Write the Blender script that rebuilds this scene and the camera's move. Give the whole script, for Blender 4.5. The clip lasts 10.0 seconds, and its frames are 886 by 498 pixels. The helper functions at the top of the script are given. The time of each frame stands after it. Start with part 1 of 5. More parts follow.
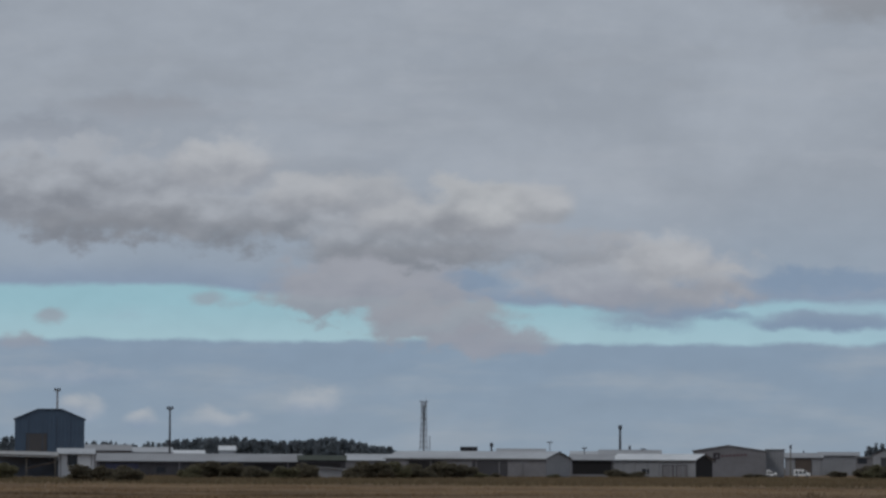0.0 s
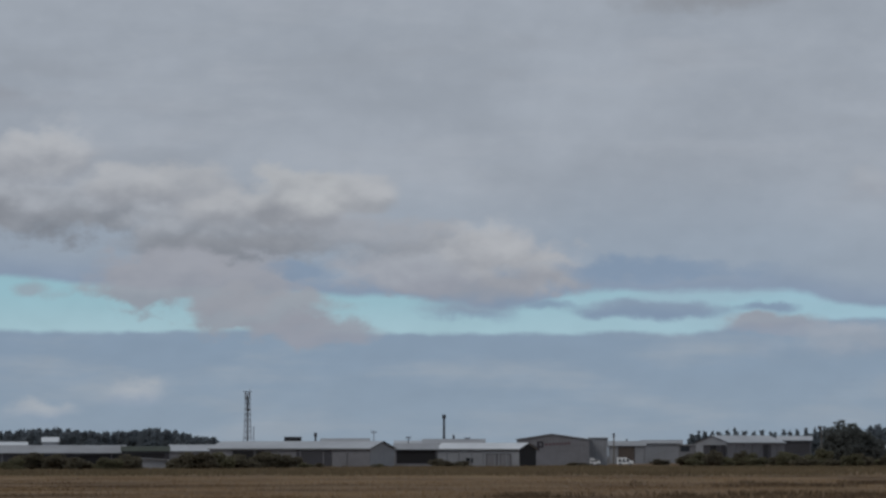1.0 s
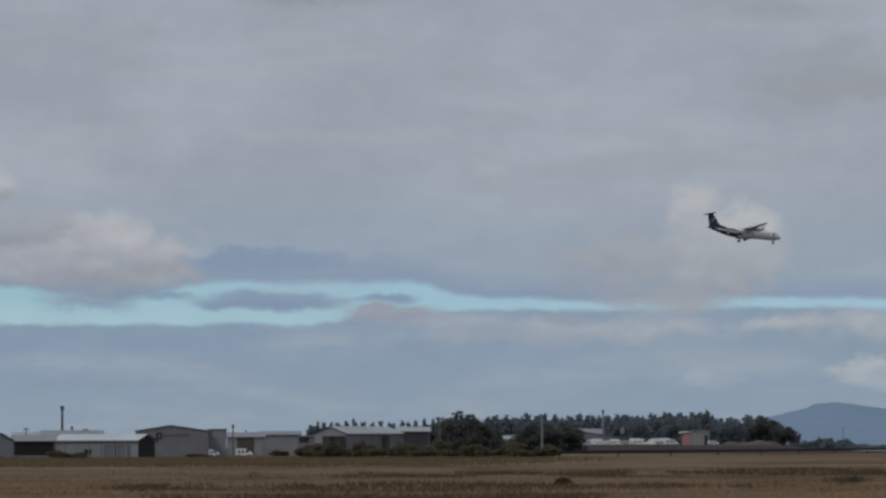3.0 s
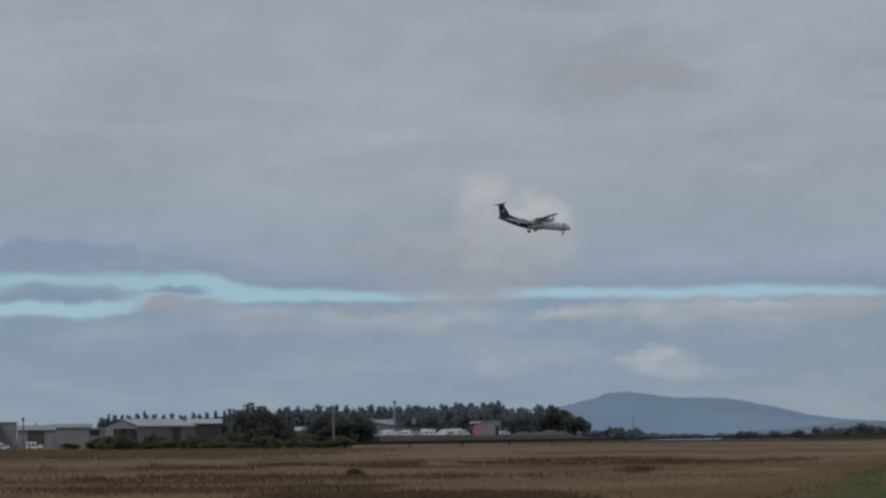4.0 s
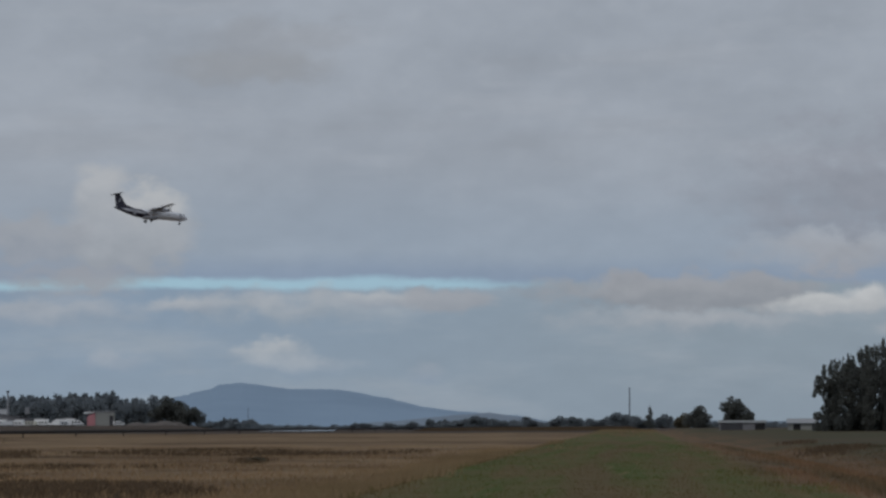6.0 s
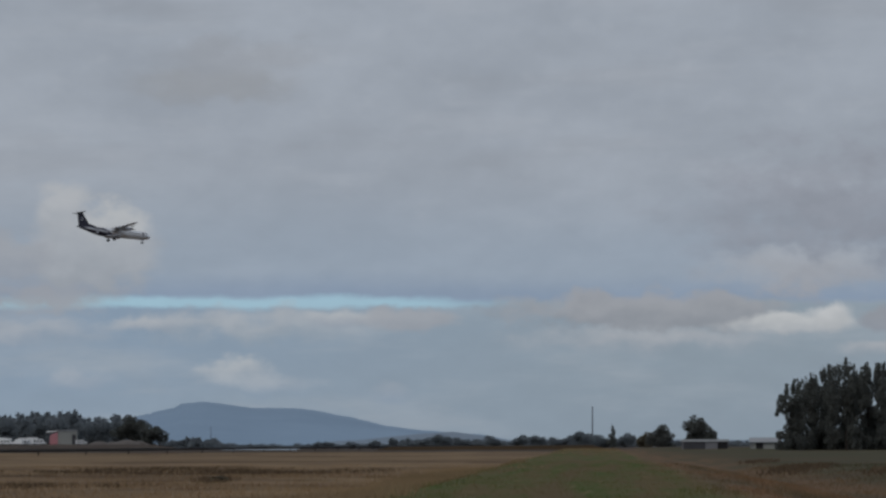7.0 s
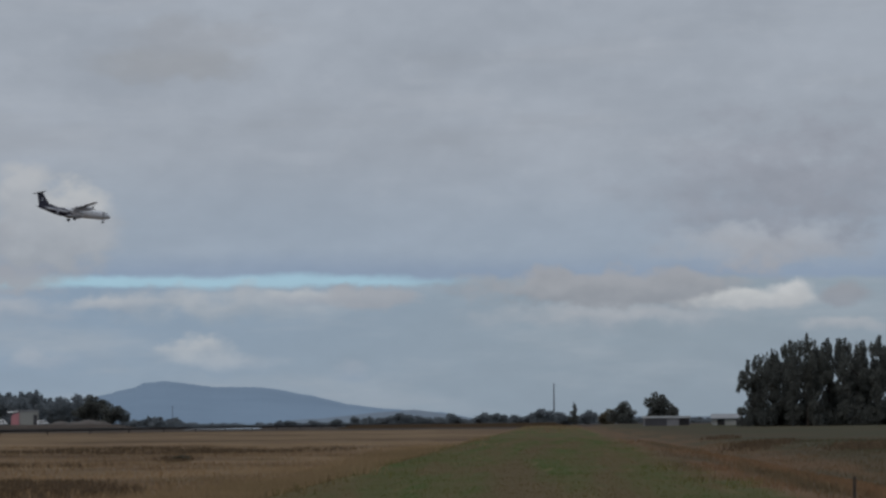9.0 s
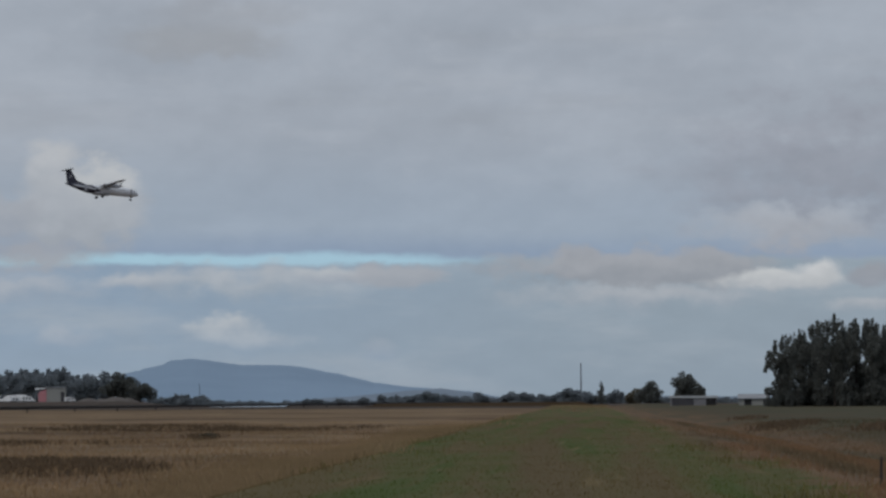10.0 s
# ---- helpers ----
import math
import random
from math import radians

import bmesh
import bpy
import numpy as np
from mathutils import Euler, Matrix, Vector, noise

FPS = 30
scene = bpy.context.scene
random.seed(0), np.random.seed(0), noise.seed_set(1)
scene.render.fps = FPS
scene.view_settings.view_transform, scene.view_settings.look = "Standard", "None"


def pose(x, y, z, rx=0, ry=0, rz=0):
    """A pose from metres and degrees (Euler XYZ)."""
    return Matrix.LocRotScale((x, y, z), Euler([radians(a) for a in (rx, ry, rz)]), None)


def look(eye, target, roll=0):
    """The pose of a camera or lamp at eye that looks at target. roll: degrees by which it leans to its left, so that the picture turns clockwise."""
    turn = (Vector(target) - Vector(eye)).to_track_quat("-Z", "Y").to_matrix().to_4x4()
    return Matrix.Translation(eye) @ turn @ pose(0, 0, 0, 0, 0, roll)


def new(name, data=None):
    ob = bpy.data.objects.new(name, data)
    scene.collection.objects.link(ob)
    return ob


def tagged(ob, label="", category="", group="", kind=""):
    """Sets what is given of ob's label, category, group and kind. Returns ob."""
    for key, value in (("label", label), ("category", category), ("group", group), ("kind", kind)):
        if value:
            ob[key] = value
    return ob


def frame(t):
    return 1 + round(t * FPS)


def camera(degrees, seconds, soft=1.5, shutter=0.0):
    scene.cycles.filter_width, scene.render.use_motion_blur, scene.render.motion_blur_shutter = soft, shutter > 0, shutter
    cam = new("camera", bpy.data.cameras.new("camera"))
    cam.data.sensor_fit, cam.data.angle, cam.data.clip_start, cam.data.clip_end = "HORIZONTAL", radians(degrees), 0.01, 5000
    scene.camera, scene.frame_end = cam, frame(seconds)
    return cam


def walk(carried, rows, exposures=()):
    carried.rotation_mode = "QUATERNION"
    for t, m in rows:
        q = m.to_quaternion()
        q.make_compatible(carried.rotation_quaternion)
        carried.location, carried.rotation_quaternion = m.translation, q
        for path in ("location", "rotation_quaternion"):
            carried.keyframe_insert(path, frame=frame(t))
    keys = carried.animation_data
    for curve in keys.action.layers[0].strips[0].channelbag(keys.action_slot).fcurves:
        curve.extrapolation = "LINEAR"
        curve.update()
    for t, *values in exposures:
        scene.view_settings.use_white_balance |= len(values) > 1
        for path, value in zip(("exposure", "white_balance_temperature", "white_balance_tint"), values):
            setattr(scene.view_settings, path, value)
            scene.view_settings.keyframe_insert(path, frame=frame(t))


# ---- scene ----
# A flat estuary plain seen from a grass bank through a long lens: a turboprop on approach,
# an industrial row, woods, a low bridge and a far hill under broken cloud.
EYE = 3.0
TICK = 1 / 6881  # radians in one tick of bearing or height


def aim(yaw, pitch, roll):
    a, e = radians(yaw), radians(pitch)
    way = Vector((math.sin(a) * math.cos(e), math.cos(a) * math.cos(e), math.sin(e)))
    eye = Vector((0, 0, EYE))
    return look(eye, eye + way * 100, roll)


# ---- camera ----
cam = camera(13.0, 10.0, soft=2.7)
walk(cam, [
    (0.0, aim(-19.690, 3.163, 0.320)),
    (0.5, aim(-18.369, 3.028, 0.082)),
    (1.0, aim(-17.083, 3.019, -0.024)),
    (1.5, aim(-15.760, 3.076, 0.058)),
    (2.0, aim(-14.339, 3.077, 0.032)),
    (2.5, aim(-12.969, 3.003, -0.042)),
    (2.7, aim(-12.381, 2.962, -0.051)),
    (3.8, aim(-9.008, 2.710, -0.480)),
    (4.0, aim(-8.392, 2.735, -0.503)),
    (4.5, aim(-6.990, 2.780, -0.349)),
    (5.0, aim(-5.571, 2.755, -0.245)),
    (5.5, aim(-4.188, 2.600, -0.218)),
    (6.0, aim(-2.738, 2.571, -0.181)),
    (6.2, aim(-2.230, 2.596, -0.180)),
    (7.3, aim(-2.162, 2.890, -0.175)),
    (7.5, aim(-2.112, 2.885, -0.175)),
    (8.0, aim(-1.980, 2.835, -0.272)),
    (8.5, aim(-1.897, 2.699, -0.345)),
    (9.0, aim(-1.614, 2.521, -0.508)),
    (9.5, aim(-1.499, 2.358, -0.350)),
    (10.0, aim(-2.023, 2.211, -0.252)),
], [(0.0, -0.04), (2.5, -0.01), (5.0, -0.05), (6.0, -0.07), (7.5, -0.05), (8.5, -0.02), (10.0, 0.07)])


def lin(r, g, b):
    """A display colour, 0 to 255, as linear light."""
    return tuple(((c / 255 + 0.055) / 1.055) ** 2.4 if c > 10 else c / 255 / 12.92 for c in (r, g, b)) + (1.0,)


# ---- sky and sun ----
world = bpy.data.worlds.new("sky")
scene.world = world
world.use_nodes = True
wt = world.node_tree
wt.nodes.clear()


def node(tree, kind, **values):
    n = tree.nodes.new(kind)
    for key, value in values.items():
        if key == "operation":
            n.operation = value
        elif key == "blend":
            n.blend_type = value
    return n


def calc(tree, op, a, b=None, c=None, clamp=False):
    n = node(tree, "ShaderNodeMath", operation=op)
    n.use_clamp = clamp
    for i, value in enumerate((a, b, c)):
        if value is None:
            continue
        if isinstance(value, (int, float)):
            n.inputs[i].default_value = value
        else:
            tree.links.new(value, n.inputs[i])
    return n.outputs[0]


def blend(tree, fac, a, b):
    n = tree.nodes.new("ShaderNodeMix")
    n.data_type = "RGBA"
    for i, value in ((0, fac), (6, a), (7, b)):
        if isinstance(value, (int, float, tuple)):
            n.inputs[i].default_value = value
        else:
            tree.links.new(value, n.inputs[i])
    return n.outputs[2]


def fade(tree, value, low, high):
    n = tree.nodes.new("ShaderNodeMapRange")
    n.interpolation_type = "SMOOTHSTEP"
    tree.links.new(value, n.inputs[0])
    n.inputs[1].default_value, n.inputs[2].default_value = low, high
    return n.outputs[0]


def fbm(tree, vector, scale, detail=5.0, rough=0.55):
    n = tree.nodes.new("ShaderNodeTexNoise")
    n.inputs["Scale"].default_value, n.inputs["Detail"].default_value, n.inputs["Roughness"].default_value = scale, detail, rough
    if vector is not None:
        tree.links.new(vector, n.inputs["Vector"])
    return n.outputs["Fac"]


coord = wt.nodes.new("ShaderNodeTexCoord").outputs["Generated"]
split = wt.nodes.new("ShaderNodeSeparateXYZ")
wt.links.new(coord, split.inputs[0])
azimuth = calc(wt, "MULTIPLY", calc(wt, "ARCTAN2", split.outputs[0], split.outputs[1]), 57.2958)
height = calc(wt, "MULTIPLY", calc(wt, "ARCSINE", split.outputs[2]), 57.2958)
flat = wt.nodes.new("ShaderNodeCombineXYZ")
wt.links.new(azimuth, flat.inputs[0])
wt.links.new(calc(wt, "MULTIPLY", height, 1.5), flat.inputs[1])
fine = flat.outputs[0]
stretched = wt.nodes.new("ShaderNodeCombineXYZ")
wt.links.new(calc(wt, "MULTIPLY", azimuth, 0.35), stretched.inputs[0])
wt.links.new(calc(wt, "MULTIPLY", height, 1.6), stretched.inputs[1])
streak = stretched.outputs[0]
billow = fbm(wt, fine, 1.1, 5.0, 0.55)
rolls = fbm(wt, fine, 1.7, 5.0, 0.54)
drift = fbm(wt, streak, 0.9, 6.0, 0.55)
wide = fbm(wt, fine, 0.28, 5.0, 0.55)
ragged = calc(wt, "SUBTRACT", billow, 0.5)
lifted = calc(wt, "SUBTRACT", rolls, 0.5)
swept = calc(wt, "SUBTRACT", drift, 0.5)
# heaped texture, and the same a little higher up: their difference is the light on the upper sides
lower_edge = wt.nodes.new("ShaderNodeVectorMath")
lower_edge.operation = "ADD"
lower_edge.inputs[1].default_value = (-0.08, 0.26, 0.0)
wt.links.new(fine, lower_edge.inputs[0])
heap, heap_above = fbm(wt, fine, 1.35, 3.5, 0.5), fbm(wt, lower_edge.outputs[0], 1.35, 3.5, 0.5)
relief = calc(wt, "SUBTRACT", heap, heap_above)

nishita = wt.nodes.new("ShaderNodeTexSky")
nishita.sky_type = "NISHITA"
nishita.sun_disc = False
nishita.sun_elevation, nishita.sun_rotation = radians(48), radians(215)
clear = wt.nodes.new("ShaderNodeMix")
clear.data_type, clear.blend_type = "RGBA", "MULTIPLY"
clear.inputs[0].default_value = 1.0
wt.links.new(nishita.outputs[0], clear.inputs[6])
clear.inputs[7].default_value = (0.1, 0.1, 0.1, 1)

# low haze under the cloud deck, bluer to the west, greyer to the east
low = blend(wt, fade(wt, height, -0.3, 2.0), lin(139, 156, 174), lin(127, 148, 172))
low = blend(wt, fade(wt, azimuth, -9.0, 2.5), low, lin(134, 149, 164))
low = blend(wt, calc(wt, "MULTIPLY", fade(wt, drift, 0.45, 0.72), 0.6), low, lin(154, 164, 176))
colour = blend(wt, 0.92, clear.outputs[2], low)
# the lit gap along the lower edge of the deck: broad in the west, a thin strip further east
def profile(points):
    """A height that follows bearings: (bearing, height) pairs in degrees, eased from one to the next."""
    value = points[0][1]
    for (az0, h0), (az1, h1) in zip(points, points[1:]):
        value = calc(wt, "MULTIPLY_ADD", fade(wt, azimuth, az0, az1), h1 - h0, value)
    return value


gentle = calc(wt, "ADD", calc(wt, "MULTIPLY_ADD", swept, 0.22, height), calc(wt, "MULTIPLY", lifted, 0.16))
gap_foot = profile([(-20, 1.80), (-17, 1.76), (-13.6, 1.78), (-12.2, 1.93), (-10.8, 1.97), (-6, 1.99), (-1, 2.01)])
gap_head = profile([(-24, 2.57), (-21, 2.42), (-18, 2.30), (-16.2, 2.12), (-14.8, 2.40), (-12.2, 2.40), (-10.7, 2.12), (-9, 2.08), (-7, 2.12), (-4, 2.13), (-1.4, 2.04)])
gap = calc(wt, "MULTIPLY", fade(wt, calc(wt, "SUBTRACT", gentle, gap_foot), -0.05, 0.05), fade(wt, azimuth, -0.6, -2.6))
gap_tint = blend(wt, fade(wt, azimuth, -21, -3), blend(wt, fade(wt, height, 1.7, 2.5), lin(163, 194, 204), lin(148, 187, 199)), lin(158, 191, 208))
gap_tint = blend(wt, calc(wt, "MULTIPLY", fade(wt, drift, 0.5, 0.7), 0.5), gap_tint, lin(150, 172, 188))
colour = blend(wt, calc(wt, "MULTIPLY", gap, 0.92), colour, gap_tint)
above = calc(wt, "SUBTRACT", gentle, gap_head)
deck = fade(wt, above, -0.04, 0.09)
grey = blend(wt, fade(wt, wide, 0.36, 0.64), lin(151, 159, 170), lin(160, 168, 179))
veil = fbm(wt, streak, 0.55, 4.0, 0.5)
grey = blend(wt, calc(wt, "MULTIPLY", fade(wt, veil, 0.5, 0.68), 0.45), grey, lin(146, 152, 161))
grey = blend(wt, calc(wt, "MULTIPLY", fade(wt, drift, 0.5, 0.72), 0.35), grey, lin(166, 172, 181))
grey = blend(wt, calc(wt, "MULTIPLY", fade(wt, rolls, 0.55, 0.75), 0.2), grey, lin(165, 171, 180))
blue_under = calc(wt, "SUBTRACT", 1.0, fade(wt, above, 0.3, 2.1))
grey = blend(wt, calc(wt, "MULTIPLY", blue_under, 0.8), grey, blend(wt, fade(wt, above, 0.0, 0.5), lin(128, 147, 171), lin(146, 160, 176)))
colour = blend(wt, deck, colour, grey)


def cloud(az, el, rx, ry, top, foot, soft=0.5, strength=0.9, wob=2.1, heaped=1.3):
    """A bank of cloud at that bearing and height in degrees, lit on top, shaded below, with a ragged edge."""
    global colour
    x = calc(wt, "MULTIPLY_ADD", ragged, wob * 0.6, calc(wt, "MULTIPLY", calc(wt, "SUBTRACT", azimuth, az), 1 / rx))
    y = calc(wt, "MULTIPLY_ADD", lifted, wob, calc(wt, "MULTIPLY", calc(wt, "SUBTRACT", height, el), 1 / ry))
    r = calc(wt, "SQRT", calc(wt, "ADD", calc(wt, "MULTIPLY", x, x), calc(wt, "MULTIPLY", y, y)))
    cover = calc(wt, "MULTIPLY", fade(wt, r, 1.0, 1.0 - soft), strength)
    shade = calc(wt, "MULTIPLY_ADD", lifted, 0.7, calc(wt, "MULTIPLY", calc(wt, "SUBTRACT", height, el), 1 / ry))
    shade = calc(wt, "MULTIPLY_ADD", relief, heaped, shade)
    colour = blend(wt, cover, colour, blend(wt, fade(wt, shade, -0.75, 0.6), foot, top))


GREY, DARK, PALE, WHITE, MAUVE, BLUE = lin(151, 156, 166), lin(130, 136, 147), lin(166, 171, 179), lin(178, 182, 188), lin(148, 152, 163), lin(128, 147, 170)
LOW_TOP, LOW_FOOT = lin(170, 176, 183), lin(137, 153, 173)
# the long bank that slopes down towards the south
cloud(-25.73, 4.86, 1.6, 0.35, DARK, GREY, 0.8, 0.5)
cloud(-24.15, 5.21, 1.9, 0.25, lin(140, 143, 151), GREY, 0.8, 0.5)
cloud(-24.97, 4.04, 2.6, 0.95, PALE, lin(126, 130, 139), 0.5)
cloud(-22.90, 4.40, 1.1, 0.6, WHITE, GREY, 0.7, 0.6)
cloud(-22.72, 3.61, 2.6, 0.6, PALE, lin(123, 128, 137), 0.6)
cloud(-20.06, 3.34, 2.0, 0.7, PALE, lin(126, 131, 140), 0.5)
cloud(-18.73, 3.63, 1.0, 0.55, WHITE, GREY, 0.7, 0.7)
cloud(-16.64, 2.76, 2.1, 0.62, PALE, MAUVE, 0.4)
cloud(-17.89, 3.18, 1.6, 0.4, lin(160, 163, 170), lin(136, 141, 150), 0.7, 0.7)
cloud(-16.39, 3.14, 0.8, 0.38, WHITE, GREY, 0.7, 0.7)
cloud(-20.88, 2.54, 2.1, 0.6, lin(155, 158, 167), lin(143, 148, 159), 0.45)
cloud(-19.72, 2.09, 1.5, 0.5, lin(153, 157, 166), lin(146, 151, 162), 0.45)
cloud(-18.97, 1.82, 1.2, 0.28, MAUVE, lin(146, 152, 165), 0.5)
cloud(-20.90, 3.96, 0.9, 0.45, lin(172, 175, 180), lin(148, 152, 160), 0.6, 0.8)
cloud(-19.23, 3.76, 1.0, 0.55, lin(176, 179, 183), lin(140, 144, 152), 0.5, 0.85)
cloud(-18.23, 3.89, 0.6, 0.35, lin(174, 177, 182), lin(152, 156, 163), 0.6, 0.7)
cloud(-24.55, 3.51, 2.6, 0.3, lin(138, 142, 150), lin(126, 131, 140), 0.8, 0.8)
cloud(-20.39, 3.08, 2.0, 0.22, lin(140, 144, 152), lin(130, 135, 144), 0.8, 0.8)
cloud(-15.90, 2.69, 1.1, 0.45, lin(172, 175, 180), lin(150, 154, 163), 0.5, 0.8)
cloud(-23.05, 4.36, 1.0, 0.46, lin(178, 181, 186), lin(150, 154, 162), 0.5, 0.8, 1.2, 1.6)
cloud(-21.75, 3.95, 0.85, 0.40, lin(176, 179, 184), lin(146, 150, 158), 0.5, 0.8, 1.2, 1.6)
cloud(-20.35, 3.62, 0.8, 0.34, lin(174, 177, 182), lin(144, 148, 156), 0.5, 0.8, 1.2, 1.6)
cloud(-18.95, 3.66, 0.65, 0.40, lin(180, 183, 187), lin(146, 150, 158), 0.5, 0.85, 1.2, 1.6)
cloud(-18.20, 3.76, 0.55, 0.30, lin(178, 181, 186), lin(152, 156, 163), 0.5, 0.8, 1.2, 1.6)
cloud(-16.45, 2.98, 0.9, 0.36, lin(177, 180, 185), lin(150, 154, 162), 0.5, 0.8, 1.2, 1.6)
cloud(-16.55, 2.30, 1.2, 0.26, lin(146, 152, 163), BLUE, 0.8, 0.9, 1.6)
cloud(-16.80, 2.09, 0.9, 0.18, lin(136, 152, 170), BLUE, 0.95, 0.9, 2.6)
cloud(-19.22, 2.74, 0.8, 0.18, BLUE, BLUE, 0.8, 0.8, 3.0)
cloud(-13.95, 2.12, 1.5, 0.19, lin(134, 152, 172), BLUE, 0.6, 1.0, 1.6)
cloud(-15.48, 2.19, 0.6, 0.1, BLUE, BLUE, 0.8, 0.8, 3.0)
cloud(-14.15, 2.71, 2.2, 0.26, BLUE, lin(130, 149, 172), 0.8, 0.9, 2.6)
cloud(-25.45, 2.11, 0.28, 0.16, MAUVE, MAUVE, 0.7, 0.7)
cloud(-23.13, 2.40, 0.36, 0.14, MAUVE, MAUVE, 0.7, 0.6)
cloud(-25.85, 1.77, 0.5, 0.18, MAUVE, lin(140, 152, 168), 0.6, 0.8)
# small heaps low over the horizon
cloud(-21.62, 0.90, 0.55, 0.30, LOW_TOP, LOW_FOOT, 0.7, 0.9)
cloud(-24.11, 0.63, 0.34, 0.2, LOW_TOP, LOW_FOOT, 0.7, 0.9)
cloud(-22.95, 0.62, 0.75, 0.22, LOW_TOP, LOW_FOOT, 0.8, 0.8)
cloud(-25.02, 0.79, 0.4, 0.26, LOW_TOP, LOW_FOOT, 0.7, 0.9)
cloud(-25.10, 1.27, 1.3, 0.2, lin(156, 165, 178), LOW_FOOT, 0.8, 0.7)
# below the gap, middle stretch
cloud(-12.26, 1.91, 1.1, 0.2, MAUVE, lin(142, 153, 170), 0.5, 0.9)
cloud(-12.26, 2.16, 0.7, 0.13, BLUE, BLUE, 0.8, 0.9, 3.0)
cloud(-10.34, 1.62, 2.6, 0.34, lin(160, 167, 177), lin(142, 154, 170), 0.95, 0.8)
cloud(-10.83, 3.96, 0.5, 0.3, PALE, GREY, 0.8, 0.6)
cloud(-7.35, 2.80, 1.2, 0.80, lin(166, 171, 178), lin(153, 159, 167), 0.5, 0.9, 1.6)
cloud(-7.77, 3.37, 0.5, 0.55, lin(178, 181, 185), lin(160, 166, 174), 0.5, 0.8, 1.4)
cloud(-6.98, 3.12, 0.6, 0.55, lin(180, 183, 186), lin(160, 166, 174), 0.45, 0.85, 1.6)
cloud(-8.86, 2.71, 1.4, 0.5, lin(158, 162, 169), lin(146, 153, 164), 0.6, 0.8)
cloud(-8.07, 2.13, 1.3, 0.36, lin(152, 157, 166), lin(154, 159, 167), 0.8, 0.95, 2.6)
cloud(-8.66, 1.65, 2.2, 0.34, lin(165, 171, 179), lin(144, 156, 170), 0.95, 0.85)
cloud(-5.03, 1.73, 2.4, 0.36, lin(171, 176, 182), lin(144, 156, 168), 0.95, 0.9)
cloud(-5.20, 0.99, 0.8, 0.34, lin(172, 178, 184), lin(136, 152, 169), 0.6, 0.9)
cloud(-4.70, 0.84, 0.9, 0.2, lin(160, 169, 179), lin(136, 152, 169), 0.8, 0.8)
cloud(-6.60, 1.74, 1.0, 0.16, lin(176, 180, 185), lin(148, 158, 170), 0.8, 0.8, 2.4)
cloud(-3.60, 1.84, 0.9, 0.15, lin(178, 182, 186), lin(150, 158, 169), 0.8, 0.8, 2.4)
cloud(-11.20, 1.80, 1.2, 0.2, lin(160, 167, 178), lin(146, 157, 171), 0.8, 0.8, 2.4)
cloud(-9.70, 1.86, 0.5, 0.14, MAUVE, lin(146, 152, 163), 0.8, 0.8, 2.4)
cloud(-7.62, 0.94, 0.75, 0.22, lin(158, 167, 178), lin(137, 152, 169), 0.8, 0.8)
cloud(-2.96, 0.72, 0.4, 0.2, lin(152, 162, 174), lin(137, 152, 169), 0.8, 0.8)
# the darker bank to the east with a lit break under it
cloud(3.76, 3.42, 3.4, 1.3, lin(146, 151, 162), lin(136, 141, 152), 0.9, 0.8)
cloud(3.10, 2.52, 1.8, 0.45, PALE, lin(156, 159, 166), 0.8, 0.8)
cloud(-2.72, 1.81, 0.9, 0.24, lin(158, 162, 169), lin(148, 154, 163), 0.5, 0.85)
cloud(0.86, 1.92, 2.6, 0.36, lin(155, 158, 164), lin(140, 145, 153), 0.5, 0.9)
cloud(0.91, 1.50, 2.6, 0.28, lin(168, 172, 178), lin(146, 156, 167), 0.95, 0.9)
cloud(2.93, 1.73, 1.3, 0.2, lin(190, 193, 195), lin(164, 169, 175), 0.6, 0.95)
cloud(3.51, 1.86, 0.4, 0.24, lin(194, 196, 198), lin(172, 176, 180), 0.7, 0.9)
cloud(4.29, 1.77, 0.5, 0.22, lin(146, 150, 158), lin(140, 146, 156), 0.6, 0.9)
cloud(4.25, 1.35, 1.0, 0.16, lin(168, 172, 178), lin(146, 156, 167), 0.7, 0.8)
cloud(-5.63, 5.26, 1.8, 0.4, lin(148, 152, 158), lin(145, 149, 155), 0.8, 0.7)
cloud(-5.34, 5.69, 1.6, 0.4, lin(148, 152, 159), lin(145, 149, 156), 0.8, 0.5)
cloud(-13.25, 6.78, 1.8, 0.4, lin(140, 143, 150), lin(138, 142, 149), 0.7, 0.7)

grain_sky = calc(wt, "MULTIPLY_ADD", lifted, 0.06, calc(wt, "MULTIPLY_ADD", relief, 0.10, calc(wt, "MULTIPLY_ADD", swept, 0.08, 1.0)))
mottled = wt.nodes.new("ShaderNodeVectorMath")
mottled.operation = "SCALE"
wt.links.new(colour, mottled.inputs[0])
wt.links.new(grain_sky, mottled.inputs["Scale"])
colour = mottled.outputs[0]
back = wt.nodes.new("ShaderNodeBackground")
wt.links.new(colour, back.inputs[0])
back.inputs[1].default_value = 1.0
wt.links.new(back.outputs[0], wt.nodes.new("ShaderNodeOutputWorld").inputs[0])

sun = new("sun", bpy.data.lights.new("sun", "SUN"))
sun.data.energy, sun.data.angle, sun.data.color = 0.7, radians(14), (1.0, 0.96, 0.9)
sun.matrix_world = look((0, 0, 200), (math.sin(radians(35)) * 180, math.cos(radians(35)) * 180, 0))


